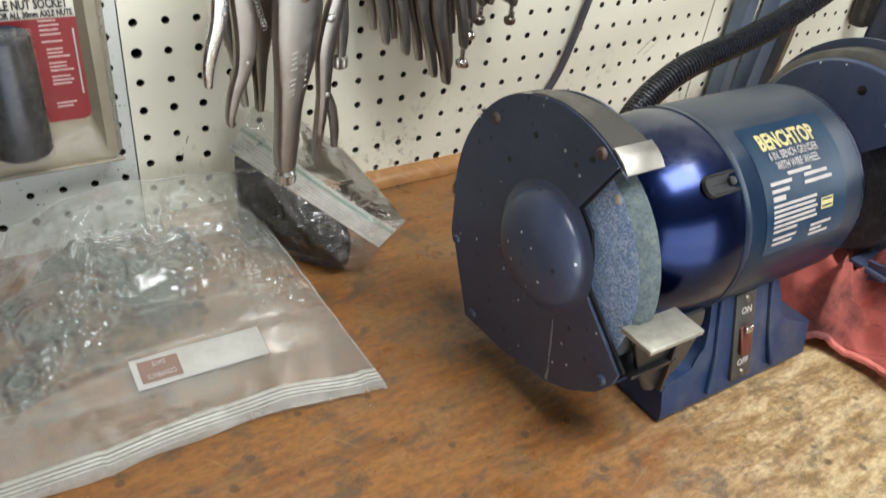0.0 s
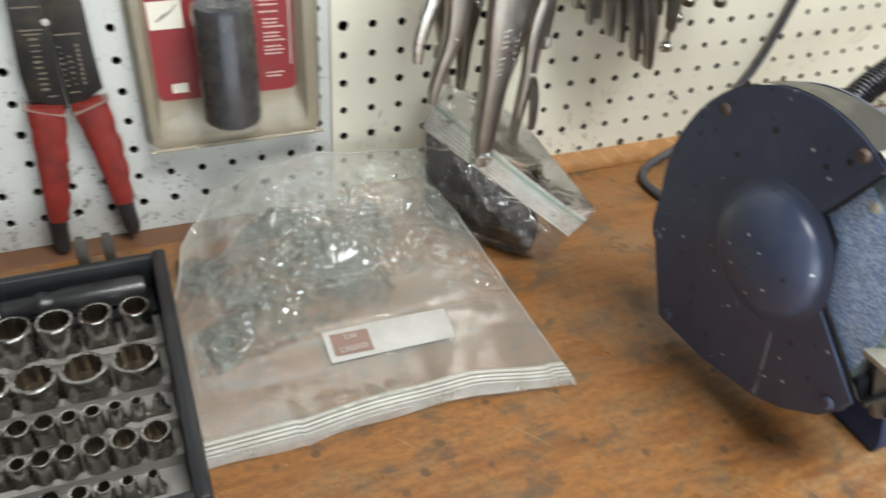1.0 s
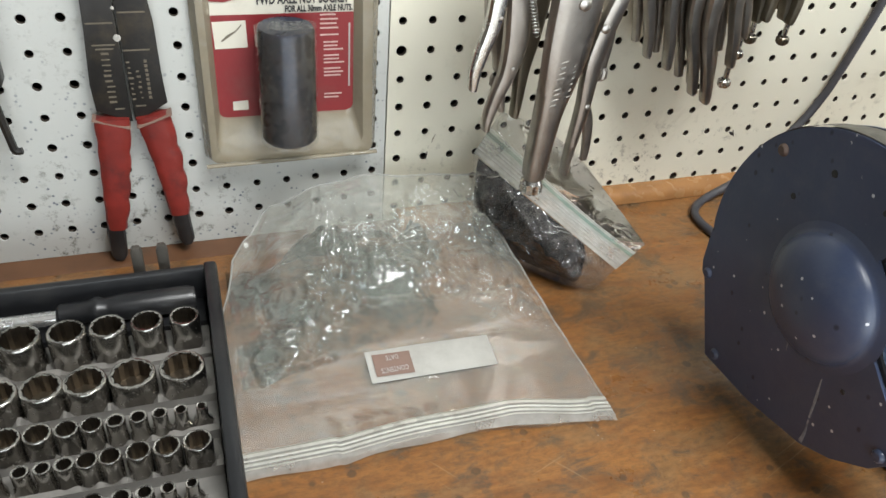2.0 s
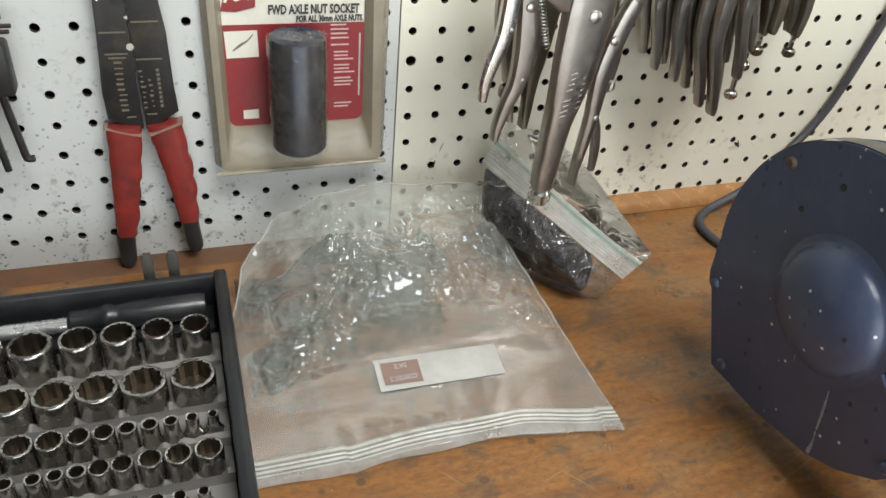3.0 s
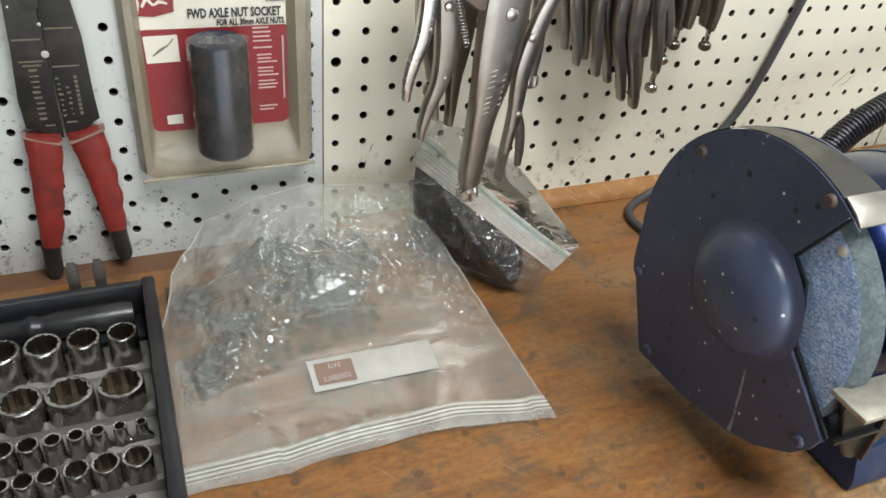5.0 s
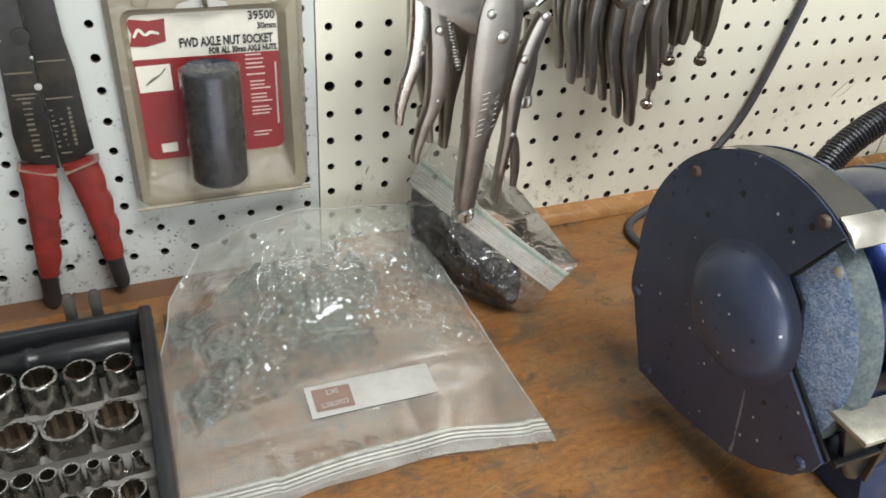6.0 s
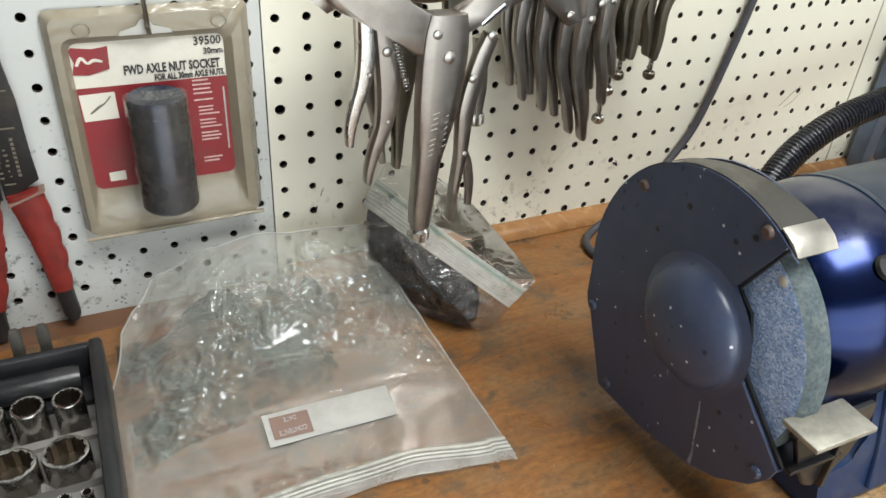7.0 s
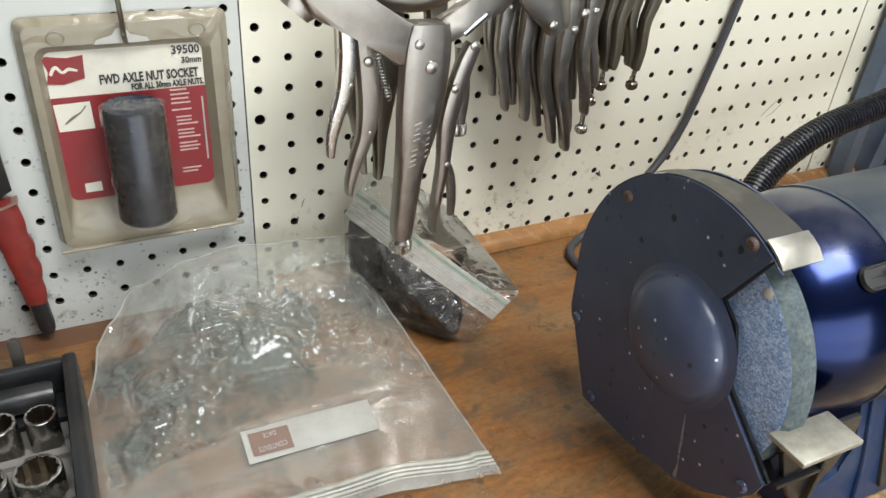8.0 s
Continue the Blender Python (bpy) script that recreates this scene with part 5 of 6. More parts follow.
gl = part("grip", strap([(-0.2288, 0.1335, 0.0255), (-0.2295, 0.124, 0.0255), (-0.2298, 0.114, 0.0245), (-0.2318, 0.104, 0.0232), (-0.232, 0.094, 0.0232), (-0.2342, 0.083, 0.0212), (-0.2345, 0.073, 0.0215), (-0.2368, 0.062, 0.0192), (-0.237, 0.053, 0.0192), (-0.2392, 0.043, 0.0168), (-0.2398, 0.034, 0.0148)], -0.0125, 0.0115, 6, 12), REDGRIP, strip, "worn red rubber grip", True)
part("grip_tip", strap([(-0.2416, 0.034, 0.0145), (-0.242, 0.02, 0.0138), (-0.2424, 0.008, 0.013), (-0.2425, 0.0035, 0.008)], -0.0125, 0.0105, 5, 12), BLACK, gl, "black grip tip", True)
gr = part("grip", strap([(-0.1995, 0.1335, 0.0255), (-0.1982, 0.124, 0.0255), (-0.1962, 0.114, 0.0248), (-0.1955, 0.104, 0.0228), (-0.193, 0.094, 0.0232), (-0.1928, 0.083, 0.0205), (-0.1908, 0.073, 0.021), (-0.1912, 0.062, 0.018), (-0.19, 0.052, 0.0178), (-0.19, 0.042, 0.0158)], -0.0115, 0.0115, 6, 12), REDGRIP, strip, "worn red rubber grip", True)
part("grip_tip", strap([(-0.1896, 0.042, 0.0142), (-0.1885, 0.028, 0.0136), (-0.1872, 0.016, 0.0128), (-0.1868, 0.0112, 0.008)], -0.0115, 0.0105, 5, 12), BLACK, gr, "black grip tip", True)
for grip_x, grip_z, s in ((-0.2295, 0.1315, -1), (-0.1985, 0.1315, 1)):
    part("grip_collar", strap([(grip_x - 0.013, grip_z + (0.0025 if s < 0 else -0.006), 0.0025), (grip_x + 0.013, grip_z + (-0.006 if s < 0 else 0.0035), 0.0025)], -0.0122, 0.0125, 4, 8), LABELBROWN, strip, "", True)
keys = thing("hex_key_set", (-0.305, 0.0, 0.2), "black steel hex keys hanging on the pegboard", "hex keys")
for k, (a, b, c, w) in enumerate((((-0.306, 0.228), (-0.304, 0.17), (-0.2985, 0.115), 0.0055), ((-0.316, 0.22), (-0.316, 0.165), (-0.3115, 0.107), 0.005), ((-0.326, 0.22), (-0.328, 0.15), (-0.325, 0.098), 0.0045))):
    part("key", strap([(*a, w), (*b, w), (*c, w)], -0.018 - 0.004 * k, w, 6, 6), BLADE, keys, "", True)
part("key_holder", box(-0.335, -0.2925, -0.03, -0.012, 0.168, 0.206, 0.003), BLADE, keys, "", True)
for z, x1 in ((0.2145, -0.287), (0.2105, -0.289), (0.2205, -0.292)):
    part("key", tube([(-0.33, -0.02, z), (x1, -0.02, z + 0.001)], 0.0017, 6), BLADE, keys, "", True)
part("key", strap([(-0.2985, 0.116, 0.0055), (-0.2965, 0.1135, 0.005), (-0.293, 0.1138, 0.0045)], -0.018, 0.005, 4, 6), BLADE, keys, "", True)

# ---- carded axle nut socket ----
pack = thing("carded_socket", (-0.094, 0.0, 0.17), "carded black axle nut socket in a yellowed blister pack", "tool package")
def rounded(x0, x1, z0, z1, r, n=4):
    out = []
    for cx, cz, a0 in ((x1 - r, z0 + r, -90), (x1 - r, z1 - r, 0), (x0 + r, z1 - r, 90), (x0 + r, z0 + r, 180)):
        out += [(cx + r * math.cos(radians(a0 + 90 * k / n)), cz + r * math.sin(radians(a0 + 90 * k / n))) for k in range(n + 1)]
    return out


def frame_ring(outer, inner, y_out, y_in, bm=None):
    bm = bm or bmesh.new()
    a = [bm.verts.new((x, y_out, z)) for x, z in outer]
    b = [bm.verts.new((x, y_in, z)) for x, z in inner]
    n = len(a)
    for k in range(n):
        bm.faces.new((a[k], a[(k + 1) % n], b[(k + 1) % n], b[k]))
    return bm


o1 = rounded(-0.163, -0.0205, 0.0845, 0.2635, 0.006)
o2 = rounded(-0.1585, -0.0265, 0.0885, 0.2585, 0.006)
i0 = rounded(-0.153, -0.0345, 0.096, 0.2445, 0.008)
i1 = rounded(-0.1485, -0.0405, 0.1225, 0.2395, 0.006)
bm = frame_ring(o1, o2, -0.0035, -0.009)
frame_ring(o2, i0, -0.009, -0.0095, bm)
frame_ring(i0, i1, -0.0095, -0.0052, bm)
bmesh.ops.remove_doubles(bm, verts=bm.verts, dist=1e-5)
for v in bm.verts:
    # the lower ledge of the shell stands out to a lip
    if v.co.z < 0.11 and v.co.y < -0.006:
        v.co.y -= 0.009
bmesh.ops.solidify(bm, geom=bm.faces[:], thickness=0.0006)
shell = part("blister_shell", bm, TANPLASTIC, pack, "yellowed clear plastic shell", True)
part("blister_rib", strap([(-0.163, 0.087, 0.003), (-0.0225, 0.0885, 0.003)], -0.0195, 0.004, 6, 8), TANPLASTIC, shell, "", True)
for x in (-0.1375, -0.043):
    bm = tube([(x + 0.0055 * math.cos(k * math.pi / 10), -0.0102, 0.2505 + 0.0045 * math.sin(k * math.pi / 10)) for k in range(21)], 0.0006, 5)
    part("stud_ring", bm, TANPLASTIC, shell, "", True)
bm = prism([(-0.114, 0.2445), (-0.077, 0.2445), (-0.0785, 0.2475), (-0.0895, 0.2505), (-0.0925, 0.255), (-0.0985, 0.255), (-0.1015, 0.2505), (-0.1125, 0.2475)], -0.0112, -0.0102, "xz")
part("hang_slot", bm, BAGLABEL, pack, "pale hang slot", True)
part("card", prism(rounded(-0.151, -0.038, 0.12, 0.2405, 0.003), -0.0046, -0.0034, "xz"), CARD_W, pack, "white printed card", True)
CY = -0.0049
part("red_panel", prism(rounded(-0.1502, -0.0388, 0.1208, 0.2058, 0.003), CY - 0.0003, CY, "xz"), CARD_R, pack, "red printed panel", True)
part("drawing_panel", prism([(-0.147, 0.180), (-0.1228, 0.1805), (-0.1232, 0.2015), (-0.1478, 0.201)], CY - 0.0007, CY - 0.0004, "xz"), CARD_W, pack, "", True)
part("drawing_line", strap([(-0.142, 0.186, 0.0012), (-0.136, 0.1905, 0.0022), (-0.131, 0.1935, 0.0012), (-0.1265, 0.1985, 0.001)], CY - 0.0009, 0.0003, 5, 6), STEEL_DARK, pack, "", True)
part("small_sticker", prism([(-0.1375, 0.1285), (-0.1255, 0.1285), (-0.1255, 0.1365), (-0.1375, 0.136)], CY - 0.0007, CY - 0.0004, "xz"), CARD_W, pack, "", True)
flag = [(-0.1488, 0.2165), (-0.138, 0.2155), (-0.1235, 0.219), (-0.1225, 0.236), (-0.1335, 0.2345), (-0.147, 0.2365), (-0.149, 0.234), (-0.1465, 0.2255)]
part("logo_flag", prism(flag, CY - 0.0004, CY, "xz"), CARD_R, pack, "red flag shaped logo", True)
part("logo_stroke", strap([(-0.1455, 0.223, 0.0022), (-0.1415, 0.2285, 0.0026), (-0.1375, 0.2245, 0.002), (-0.133, 0.2265, 0.0026), (-0.1275, 0.225, 0.0016)], CY - 0.0006, 0.0003, 6, 6), CARD_W, pack, "", True)


def card_text(text, size, x, z, mat, bold=0.0, squeeze=1.0, rot=0):
    b = lettering(text, size, bold)
    b.transform(Matrix.Translation((x, CY - 0.0006, z)) @ Euler((radians(90), radians(rot), 0)).to_matrix().to_4x4() @ Matrix.Diagonal((squeeze, 1, 1, 1)))
    part("lettering", b, mat, pack, "", True, 0)


card_text("39500", 0.0092, -0.0525, 0.2345, INK, 0.0002, 0.9)
card_text("30mm", 0.0068, -0.0488, 0.2265, INK, 0.0002, 0.85)
card_text("FWD AXLE NUT SOCKET", 0.0098, -0.0795, 0.2165, INK, 0.00035, 0.63)
card_text("FOR ALL 30mm AXLE NUTS.", 0.0066, -0.0675, 0.2092, INK, 0.0003, 0.64)
card_text("MADE", 0.0034, -0.1315, 0.1346, INK, 0.0001)
card_text("IN USA", 0.0034, -0.1315, 0.1306, INK, 0.0001, 0.9)
bar_rng = random.Random(3)
INK_P = worn("pink worn ink", (0.55, 0.36, 0.33), 0.6, 0, 300, 0.3)
for k, z in enumerate((0.2035, 0.2, 0.1965, 0.193, 0.1875, 0.1815, 0.1785, 0.1755, 0.1705, 0.1675, 0.1645, 0.1595, 0.1565, 0.1535, 0.1375, 0.1345)):
    x0 = -0.067 if k < 5 else -0.0645
    part("text_bar", box(x0, x0 + bar_rng.uniform(0.011, 0.0165), CY - 0.0007, CY - 0.0004, z, z + 0.0012), INK_P, pack, "", True, 0)
part("text_bar", box(-0.0445, -0.0432, CY - 0.0007, CY - 0.0004, 0.144, 0.197), INK_W, pack, "", True, 0)
bm = bmesh.new()
SR, SYC = 0.0215, -0.027
lathe([(0.0001, 0.0), (SR * 0.93, 0.0), (SR, 0.002), (SR, 0.070), (SR * 0.985, 0.0705), (SR * 0.985, 0.0895), (SR * 0.93, 0.0918), (0.0001, 0.0918)], 40, Matrix.Translation((-0.0965, SYC, 0.1125)), bm)
part("axle_socket", bm, worn("blued steel socket", (0.015, 0.026, 0.056), 0.28, 0.3, 40, 0.3, (0.11, 0.095, 0.075), 0.5, 0.05), pack, "blued black steel socket", True)
bm = lathe([(SR + 0.0012, 0.0), (SR + 0.0012, 0.095), (SR * 0.9, 0.0975), (0.001, 0.0975)], 32, Matrix.Translation((-0.0965, SYC, 0.1105)), arc=(180, 360))
part("blister_dome", bm, CLEARPLASTIC, pack, "clear plastic dome", True)
hk = thing("pegboard_hook", (-0.0955, 0.0, 0.27), "bent steel wire hook in the pegboard", "hook", "pegboard hooks")
part("wire", tube(spline([(-0.096, 0.004, 0.285), (-0.096, -0.012, 0.281), (-0.0955, -0.016, 0.268), (-0.095, -0.014, 0.2515), (-0.095, -0.02, 0.2485)], 6), 0.0018, 8), STEEL_DARK, hk, "", True)

pack.location = pack.location + Vector((-0.0012, 0.0, 0.0006))

# ---- bags on the bench ----
def ease(x, table):
    """A smooth curve through (x, value) pairs."""
    for (a, p), (b, q) in zip(table, table[1:]):
        if x <= b:
            f = max(0.0, (x - a) / (b - a))
            return p + (q - p) * f * f * (3 - 2 * f)
    return table[-1][1]


def front_y(u):
    """The mouth of the bag, a little wavy."""
    return -0.2655 - 0.010 * max(0, u - 0.72) / 0.28 + 0.0035 * math.sin((u - 0.3) * 9) * (0.25 < u < 0.95)


def bag_xy(u, v):
    """Plan of the bag: v from the zip (0) to the far edge (1)."""
    xl = -0.1705 + 0.004 * v + 0.013 * max(0, v - 0.75) / 0.25
    xr = 0.0915 - 0.021 * v + 0.006 * math.sin(math.pi * v)
    back = -0.031 - 0.026 * max(0, 1 - u / 0.13)
    return xl + (xr - xl) * u, front_y(u) + (back - front_y(u)) * v


# where the film is crumpled: folds from one place to another, with their reach
FOLDS = [((0.034, -0.03), (-0.023, -0.085), 0.009), ((-0.076, -0.036), (-0.077, -0.066), 0.012), ((-0.066, -0.08), (-0.033, -0.094), 0.015),
         ((-0.054, -0.104), (-0.1, -0.124), 0.013), ((0.006, -0.086), (0.014, -0.128), 0.012), ((0.05, -0.045), (0.06, -0.1), 0.012),
         ((-0.006, -0.127), (0.042, -0.124), 0.010), ((0.053, -0.122), (0.073, -0.176), 0.010), ((-0.07, -0.12), (-0.143, -0.182), 0.013)]


def off_line(x, y, a, b):
    dx, dy = b[0] - a[0], b[1] - a[1]
    f = max(0, min(1, ((x - a[0]) * dx + (y - a[1]) * dy) / (dx * dx + dy * dy)))
    return math.hypot(x - a[0] - f * dx, y - a[1] - f * dy)


def ridges(x, y, s, seed):
    """Sharp-crested folds of thin film, from 0 to 1."""
    return (1 - min(1, 2.2 * abs(noise.noise(Vector((x * s, y * s, seed)))))) ** 1.3


def bag_top(u, v):
    x, y = bag_xy(u, v)
    top = ease(x, [(-0.158, 0.015), (-0.139, 0.029), (-0.115, 0.048), (-0.073, 0.064), (-0.032, 0.07), (0.0, 0.065), (0.071, 0.06)])
    slope = ease(y, [(-0.28, 0.02), (-0.215, 0.04), (-0.18, 0.12), (-0.14, 0.3), (-0.105, 0.53), (-0.07, 0.8), (-0.045, 0.95), (-0.03, 1.0)])
    left, right = max(0, min(1, u / 0.2)) ** 0.55, max(0, min(1, (1 - u) / 0.16)) ** 0.6
    side = (0.1 + 0.9 * left) * (0.5 + 0.5 * right)
    stand = max(0, (v - 0.86) / 0.14)
    side = side + (1 - side) * stand * stand
    z = 0.003 + top * slope * side
    near = 0.0
    for a, b, w in FOLDS:
        near = max(near, math.exp(-(off_line(x, y, a, b) / (1.15 * w)) ** 2))
    loose = min(1, max(0, (v - 0.3) / 0.3)) * min(1, (1 - v) / 0.1 + 0.12) * min(1, 0.1 + u / 0.08) * min(1, 0.15 + (1 - u) / 0.06)
    wx, wy = x + 0.006 * noise.noise(Vector((x * 45, y * 45, 2.0))), y + 0.006 * noise.noise(Vector((x * 45, y * 45, 7.0)))
    z += loose * (0.0022 * (ridges(wx, wy, 17, 3.3) - 0.5) + (0.06 + near) * 0.0092 * (ridges(wx, wy, 62, 5.1) - 0.4) + near * 0.0046 * (ridges(wx, wy, 120, 8.7) - 0.4))
    # the mouth ripples above the zip
    z += 0.0035 * math.exp(-((y + 0.243) / 0.007) ** 2) * ridges(x * 2.2, y, 26, 1.2) * (0.2 < u < 0.62)
    return (x, y, max(0.0024, z))


bag = thing("zip_bag", (-0.04, -0.16, 0.0), "large crumpled clear zip bag lying on the bench", "plastic bag")
part("top_film", sheet(300, 280, bag_top), BAGFILM, bag, "cloudy crinkled film", True, 75)
part("under_film", sheet(20, 20, lambda u, v: (*bag_xy(u, v), 0.0012)), BAGFILM_CLEAR, bag, "", True)


def end_film(u, v):
    x, y, z = bag_top(u, 1.0)
    return (x, y + 0.009 * math.sin(v * math.pi), 0.0015 + (z - 0.0015) * (1 - v))


part("end_film", sheet(60, 8, end_film), BAGFILM, bag, "", True)


# milky beads: side seams, and grazing sheen painted along the far edge
for edge in ([(k / 80, 1.0) for k in range(81)], [(1.0, k / 80) for k in range(81)], [(0.0, k / 80) for k in range(81)]):
    part("seam_sheen", tube([Vector(bag_top(u, v)) + Vector((0, 0, 0.0006)) for u, v in edge], 0.0008, 6), ZIP_DULL, bag, "", True, 60)


def zip_at(u, off, lift):
    x, y = bag_xy(u, 0.0)
    wav = 0.0065 * math.exp(-((u - 0.76) / 0.14) ** 2)
    return (x, y + off + 0.5 * wav, 0.0045 + lift + wav * 0.6)


for off, w, lift in ((0.0155, 0.0036, 0.001), (0.0112, 0.0022, 0.0008), (0.0078, 0.003, 0.0009), (0.0042, 0.0014, 0.0006)):
    part("zip_strip", sheet(90, 2, lambda u, v: zip_at(u, off + (v - 0.5) * w, lift + 0.0007 * math.sin(v * math.pi))), ZIP, bag, "milky plastic zip strip", True)
part("zip_web", sheet(90, 2, lambda u, v: zip_at(u, 0.0035 + 0.0125 * v, 0.0003)), ZIP_DULL, bag, "", True)
part("lip", sheet(90, 3, lambda u, v: zip_at(u, 0.0035 - 0.0075 * v + 0.0012 * v * math.sin(u * 23), 0.0004 - 0.0012 * v)), ZIP_DULL, bag, "", True)


def on_bag(x, y, lift):
    u = (x + 0.168) / 0.248
    for _ in range(6):
        v = (y - front_y(u)) / (-0.031 - front_y(u))
        u += (x - bag_xy(u, v)[0]) / 0.25
    return (x, y, bag_top(u, v)[2] + lift)


def label_patch(x0, x1, y0, y1, lift, nx=12, ny=4):
    """A patch that lies on the film, its long side slightly turned."""
    return sheet(nx, ny, lambda u, v: on_bag(x0 + (x1 - x0) * u, y0 + (y1 - y0) * v - 0.0015 * u, lift))


lab = part("label", label_patch(-0.0705, 0.0265, -0.2085, -0.1805, 0.0009, 36, 12), BAGLABEL, bag, "white printed label", True)
part("label_box", label_patch(-0.066, -0.0375, -0.204, -0.185, 0.0017, 12, 6), LABELBROWN, lab, "brown printed box", True)
for text, yy, size in (("CONTENTS", -0.1985, 0.0058), ("DATE", -0.1885, 0.0056)):
    b = lettering(text, size, 0.0001)
    for v in b.verts:
        px, py = -0.0515 - v.co.x * 0.68, yy - v.co.y - 0.0015
        v.co = Vector(on_bag(px, py, 0.0022))
    part("lettering", b, INK_W, lab, "", True, 0)


def stuff_top(u, v):
    x, y = -0.16 + 0.155 * u + 0.035 * v * u, -0.19 + 0.04 * u + (0.14 - 0.03 * u) * v
    x += 0.014 * noise.noise(Vector((u * 3, v * 4, 2.0))) * u + 0.005 * noise.noise(Vector((u * 9, v * 11, 5.0))) * u
    y += 0.012 * noise.noise(Vector((u * 4, v * 3, 8.0))) + 0.004 * noise.noise(Vector((u * 12, v * 9, 3.0)))
    d = min(u, 1 - u, v, 1 - v)
    ragged = 0.16 + 0.14 * noise.noise(Vector((x * 26, y * 26, 0)))
    z = on_bag(x, y, 0)[2]
    h = max(0, min(1, d / ragged)) ** 1.5
    return (x, y, 0.002 + max(0.0, z - 0.006) * 0.75 * h)


part("folded_wrap", sheet(70, 60, stuff_top), GREENGREY, bag, "grey green plastic wrap inside", True, 60)

bag2 = thing("small_zip_bag", (0.12, -0.1, 0.0), "small clear zip bag of dark parts, green zip line", "plastic bag")


ZA, ZE, ZC = Vector((0.060, -0.035, 0.088)), Vector((0.145, -0.160, 0.040)), Vector((0.181, -0.143, 0.048))
FOOT = spline([(0.058, -0.05, 0.004), (0.098, -0.102, 0.002), (0.12, -0.126, 0.002), (0.143, -0.14, 0.0018)], 12)


def b2(u, v):
    """u along the zip from the wall side to the front, v from the zip down to the bag's foot."""
    foot = Vector(FOOT[min(len(FOOT) - 1, int(round(u * (len(FOOT) - 1))))])
    p = ZA.lerp(ZE, u).lerp(foot, v)
    edge = min(1, 5 * min(u, 1 - u, v + 0.02, 1.02 - v))
    bulge = math.sin(math.pi * min(1, max(0, v)) ** 1.1) * math.sin(math.pi * min(1, u * 1.02)) ** 0.6
    crush = 0.012 * (ridges(p.x + p.z, p.y, 24, 4.4) - 0.5) + 0.006 * (ridges(p.x - p.z, p.y, 55, 6.2) - 0.4)
    return p + Vector((-0.3, -0.8, 0.42)).normalized() * (0.017 * bulge + crush * edge)


part("front_film", sheet(110, 80, b2), PARTSFILM, bag2, "clear crinkled film", True, 75)
UPPER = spline([(0.088, -0.02, 0.118), (0.13, -0.02, 0.1), (0.165, -0.036, 0.074), (0.179, -0.085, 0.055), tuple(ZC)], 16)


def b2_flap(u, v):
    """The zip band and the mouth of the bag above it."""
    q = UPPER[min(len(UPPER) - 1, int(round(u * (len(UPPER) - 1))))]
    p = ZA.lerp(ZE, u).lerp(Vector(q), v)
    wave = 0.005 * math.sin(math.pi * v) * math.sin(math.pi * u) + 0.0035 * max(0, v - 0.4) * (ridges(p.x + 2, p.y, 26, 3.0) - 0.5) * min(1, 6 * (1 - u), 8 * (1 - v) + 0.2)
    return p + Vector((0.35, -0.4, 0.8)).normalized() * wave


part("flap_film", sheet(64, 48, b2_flap), FLAPFILM, bag2, "", True, 75)
part("back_film", sheet(20, 14, lambda u, v: Vector(b2_flap(u, 1.0)).lerp(Vector((0.064, -0.03, 0.003)).lerp(Vector((0.15, -0.132, 0.002)), u), v)), BAGFILM_CLEAR, bag2, "", True)
for off, w, mt, lift in ((0.0015, 0.003, ZIP_DULL, 0.001), (0.0052, 0.0018, ZIP_DULL, 0.0014), (0.0086, 0.0026, ZIP_DULL, 0.001), (0.0118, 0.0014, ZIP_DULL, 0.0014), (0.015, 0.0026, ZIP_DULL, 0.001), (0.0212, 0.0036, ZIPGREEN, 0.0013), (0.0255, 0.0022, ZIP_DULL, 0.001)):
    def zline(u, v, off=off, w=w, lift=lift):
        reach = (Vector(UPPER[min(len(UPPER) - 1, int(round(u * (len(UPPER) - 1))))]) - ZA.lerp(ZE, u)).length
        return Vector(b2_flap(u, (off + (v - 0.5) * w) / reach)) + Vector((-0.1, -0.7, 0.7)).normalized() * (lift + 0.0005 * math.sin(v * math.pi))
    part("zip_strip", sheet(64, 2, zline), mt, bag2, "green zip line" if mt is ZIPGREEN else "milky plastic zip strip", True)


def b2_web(u, v):
    reach = (Vector(UPPER[min(len(UPPER) - 1, int(round(u * (len(UPPER) - 1))))]) - ZA.lerp(ZE, u)).length
    return Vector(b2_flap(u, (0.0005 + 0.0265 * v) / reach)) + Vector((-0.1, -0.7, 0.7)).normalized() * 0.0005


part("zip_web", sheet(64, 4, b2_web), ZIP_DULL, bag2, "", True)


def parts_lump(u, v):
    p = Vector(b2(0.01 + 0.86 * u, 0.015 + 0.82 * v)) - Vector((-0.3, -0.8, 0.42)).normalized() * 0.004
    low = Vector((0.07 + 0.062 * u, -0.055 - 0.07 * u, 0.001 + 0.012 * (1 - v)))
    d = min(1, 12 * min(u + 0.05, 1 - u)) ** 0.35 * min(1, 6 * (1 - v)) ** 0.3
    return low.lerp(p, d) - Vector((-0.3, -0.8, 0.42)) * 0.003 * ridges(p.x, p.y + p.z, 60, 2.2)


part("oily_lump", sheet(60, 50, parts_lump), DARKPARTS, bag2, "dark oily hardware inside", True, 60)

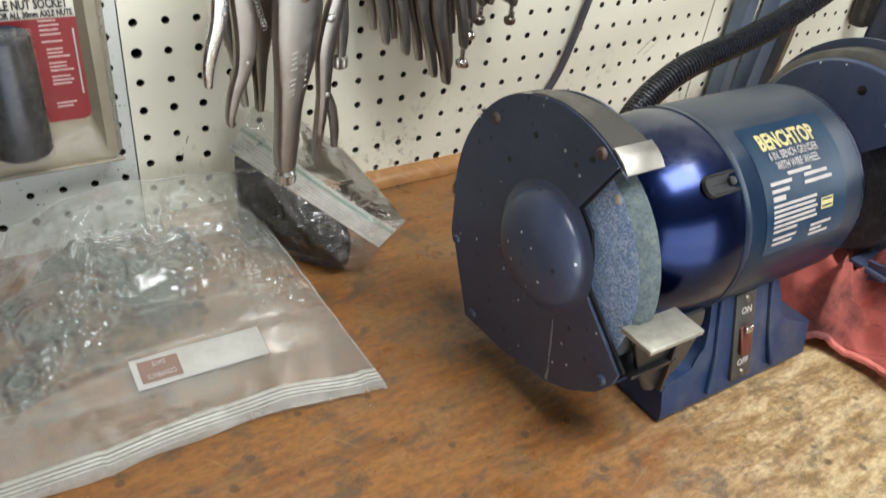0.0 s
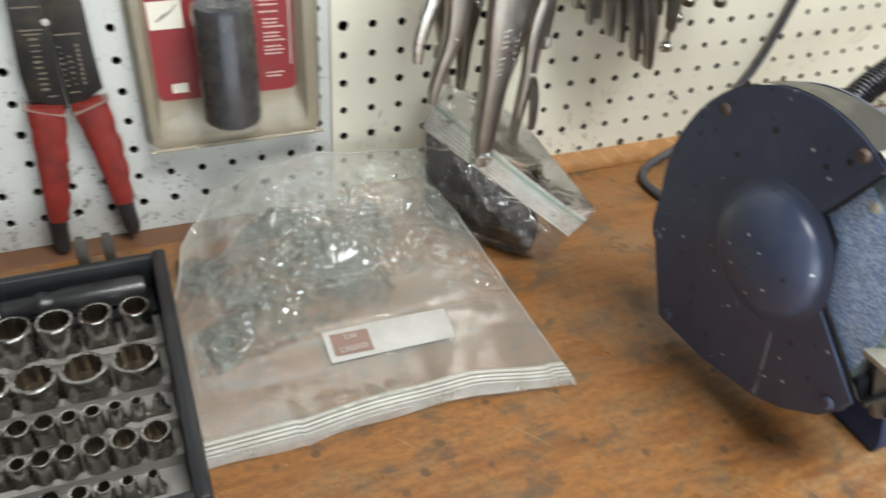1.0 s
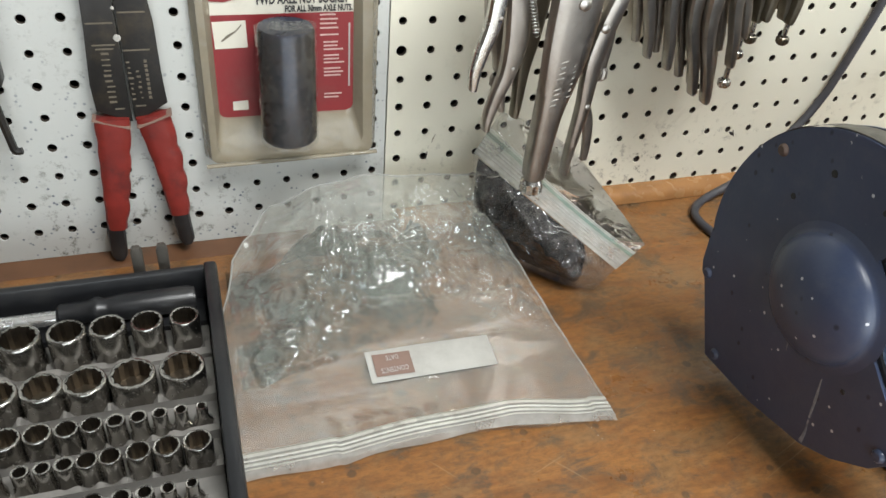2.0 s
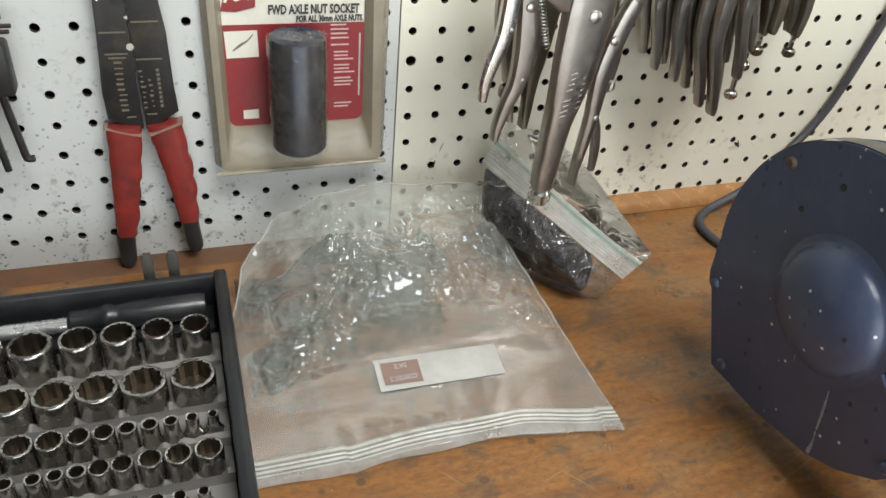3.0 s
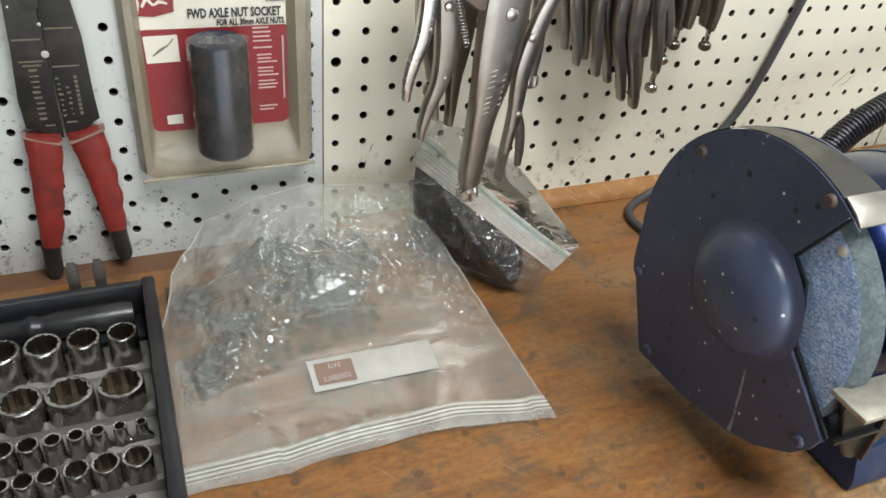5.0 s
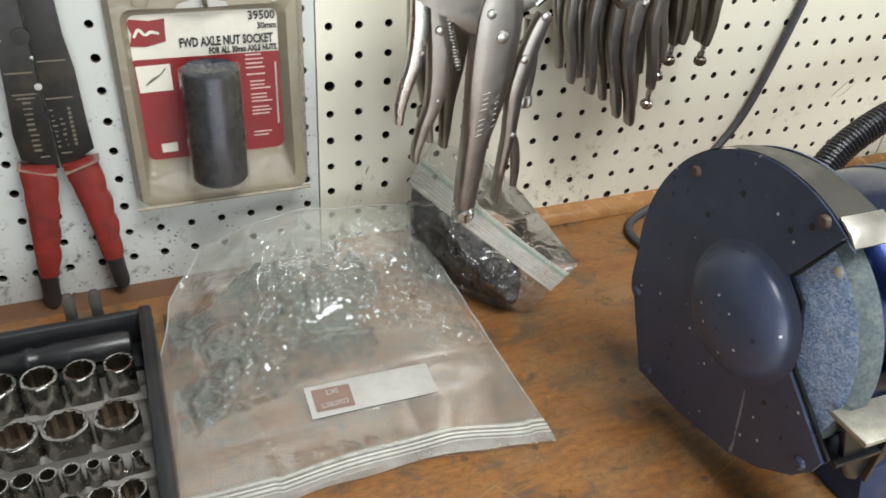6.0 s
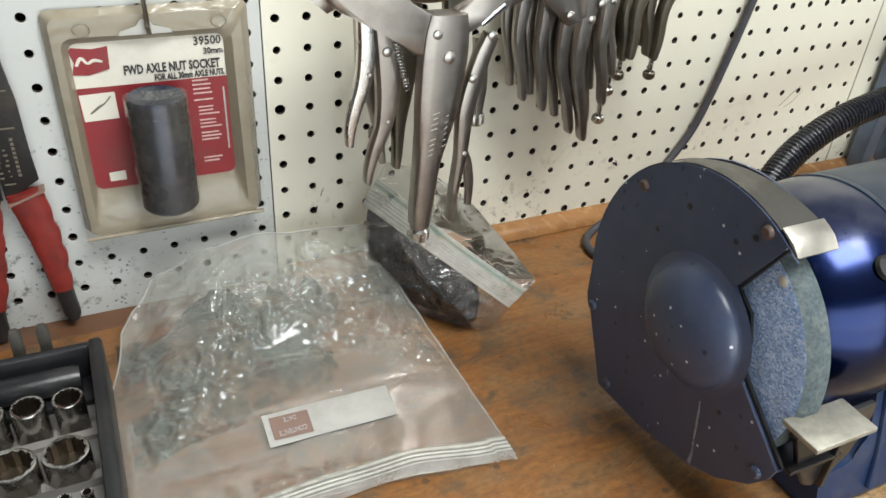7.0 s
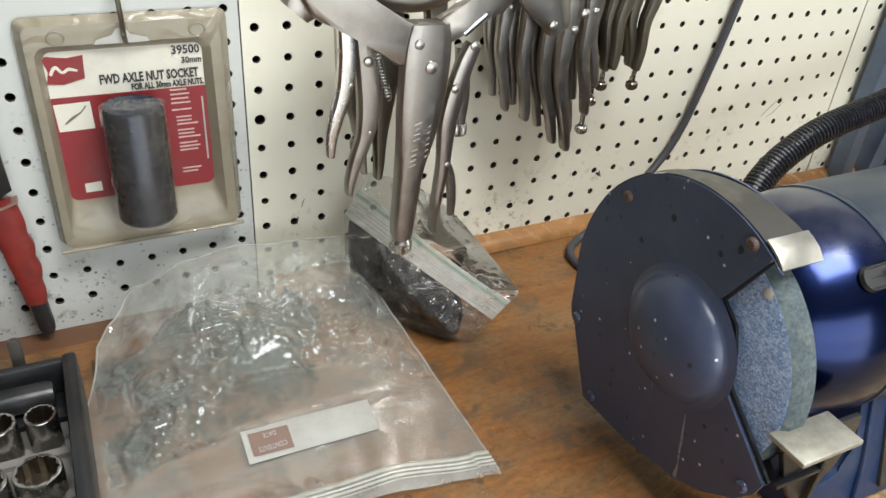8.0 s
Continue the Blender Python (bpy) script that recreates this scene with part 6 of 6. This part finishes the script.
# ---- rag ----
def rag_at(u, v):
    x, y = 0.448 + 0.22 * u, -0.47 + 0.19 * v
    x += 0.018 * math.sin(v * 5 + 1) + 0.01 * noise.noise(Vector((v * 6, 0, 2)))
    y += 0.03 * u * (1 - v) - 0.012 * math.sin(u * 6)
    d = min(1, 5.0 * min(u * 1.5 + 0.03, 1 - u, v * 0.9 + 0.03, 1 - v))
    r1 = max(0, 1 - 2.4 * abs(noise.noise(Vector((x * 14 + 1.4, y * 20, 4.2))))) ** 1.4
    r2 = max(0, 1 - 2.4 * abs(noise.noise(Vector((x * 33, y * 26 + 2.0, 9.1))))) ** 1.4
    r3 = noise.noise(Vector((x * 70, y * 60, 3.3)))
    z = 0.003 + d * (0.004 + 0.05 * r1 + 0.024 * r2 + 0.008 * r3 + 0.012 * v)
    return (x, y, max(0.0025, z))


bm = sheet(120, 100, rag_at)
bmesh.ops.solidify(bm, geom=bm.faces[:], thickness=-0.0016)
rag = part("shop_rag", bm, RED_CLOTH, None, angle=60)
tagged(rag, "crumpled greasy red shop rag on the bench", "rag")
hem = part("hem", tube([Vector(rag_at(0.004, k / 60)) + Vector((-0.001, 0, 0.0012 + 0.0006 * math.sin(k * 1.9))) for k in range(61)], 0.0032, 7), RED_CLOTH, rag, "frayed stitched hem")

# ---- clutter past the grinder ----
channel = thing("steel_channel", (0.79, -0.02, 0.0), "blue grey steel channel standing against the pegboard", "steel bar")
bm = prism([(0.778, 0.001), (0.805, 0.001), (0.8335, 0.3), (0.806, 0.3)], -0.03, -0.006, "xz", 0.002)
part("web", bm, BLUESTEEL, channel, "", True)
part("flange", prism([(0.806, 0.001), (0.814, 0.001), (0.843, 0.3), (0.8345, 0.3)], -0.045, -0.006, "xz", 0.002), STEEL, channel, "bright steel flange", True)
post = thing("dark_post", (0.742, -0.02, 0.0), "dark steel bar leaning on the pegboard", "steel bar")
part("bar", prism([(0.728, 0.001), (0.748, 0.001), (0.752, 0.4), (0.731, 0.4)], -0.03, -0.008, "xz", 0.002), BLUESTEEL, post, "", True)
panel = thing("blue_panel", (1.15, -0.12, 0.0), "dark blue painted steel cabinet at the bench end", "cabinet")
part("side", box(1.088, 1.4, -0.3, 0.03, 0.0005, 0.5, 0.004), worn("dark blue steel paint", (0.02, 0.028, 0.07), 0.4, 0, 30, 0.3), panel, "", True)
grip = thing("hanging_tool", (1.025, -0.012, 0.14), "dark tool handle hanging on the pegboard", "tool")
part("handle", strap([(1.022, 0.2, 0.03), (1.023, 0.16, 0.034), (1.027, 0.118, 0.037), (1.028, 0.106, 0.03)], -0.016, 0.026), BLADE, grip, "", True)
for k, (x, y, r, h, mt) in enumerate(((0.60, -0.06, 0.012, 0.02, STEEL_DARK), (0.645, -0.055, 0.015, 0.028, STEEL_BRIGHT), (0.69, -0.075, 0.016, 0.024, TRIM), (0.74, -0.07, 0.02, 0.03, STEEL_DARK))):
    t = thing("hardware_piece", (x, y, 0.0), "small dusty steel fitting lying behind the grinder" if mt is not TRIM else "small brown wooden knob behind the grinder", "hardware", "hardware behind the grinder")
    part("body", lathe([(0.0001, 0.0005), (r, 0.0005), (r, h * 0.4), (r * 0.7, h * 0.5), (r * 0.65, h), (0.0001, h)], 18, Matrix.Translation((x, y, 0))), mt, t, "", True)

# ---- marks on the cream pegboard ----
board = bpy.data.objects["wall_pegboard_2"]
SMUDGE = worn("grey smudge", (0.33, 0.3, 0.23), 0.8, 0, 300, 0.5)
for mark in ([(0.358, 0.0655, 0.0012), (0.361, 0.0635, 0.0032), (0.3645, 0.061, 0.0015)], [(0.362, 0.0675, 0.0008), (0.3635, 0.063, 0.0016), (0.3655, 0.0595, 0.0006)],
             [(0.0275, 0.0655, 0.0006), (0.0285, 0.0705, 0.0011), (0.0288, 0.0735, 0.0005)]):
    part("scuff_mark", strap(mark, -0.0004, 0.0006, 5, 6), INK, board, "", True)
for mark in ([(0.585, 0.103, 0.0005), (0.6, 0.117, 0.001), (0.611, 0.125, 0.0004)], [(0.594, 0.1015, 0.0004), (0.604, 0.1065, 0.0008), (0.616, 0.119, 0.0003)],
             [(0.0325, 0.082, 0.0006), (0.0335, 0.0865, 0.0013), (0.0355, 0.09, 0.0004)]):
    part("scuff_mark", strap(mark, -0.0003, 0.0005, 5, 6), SMUDGE, board, "", True)
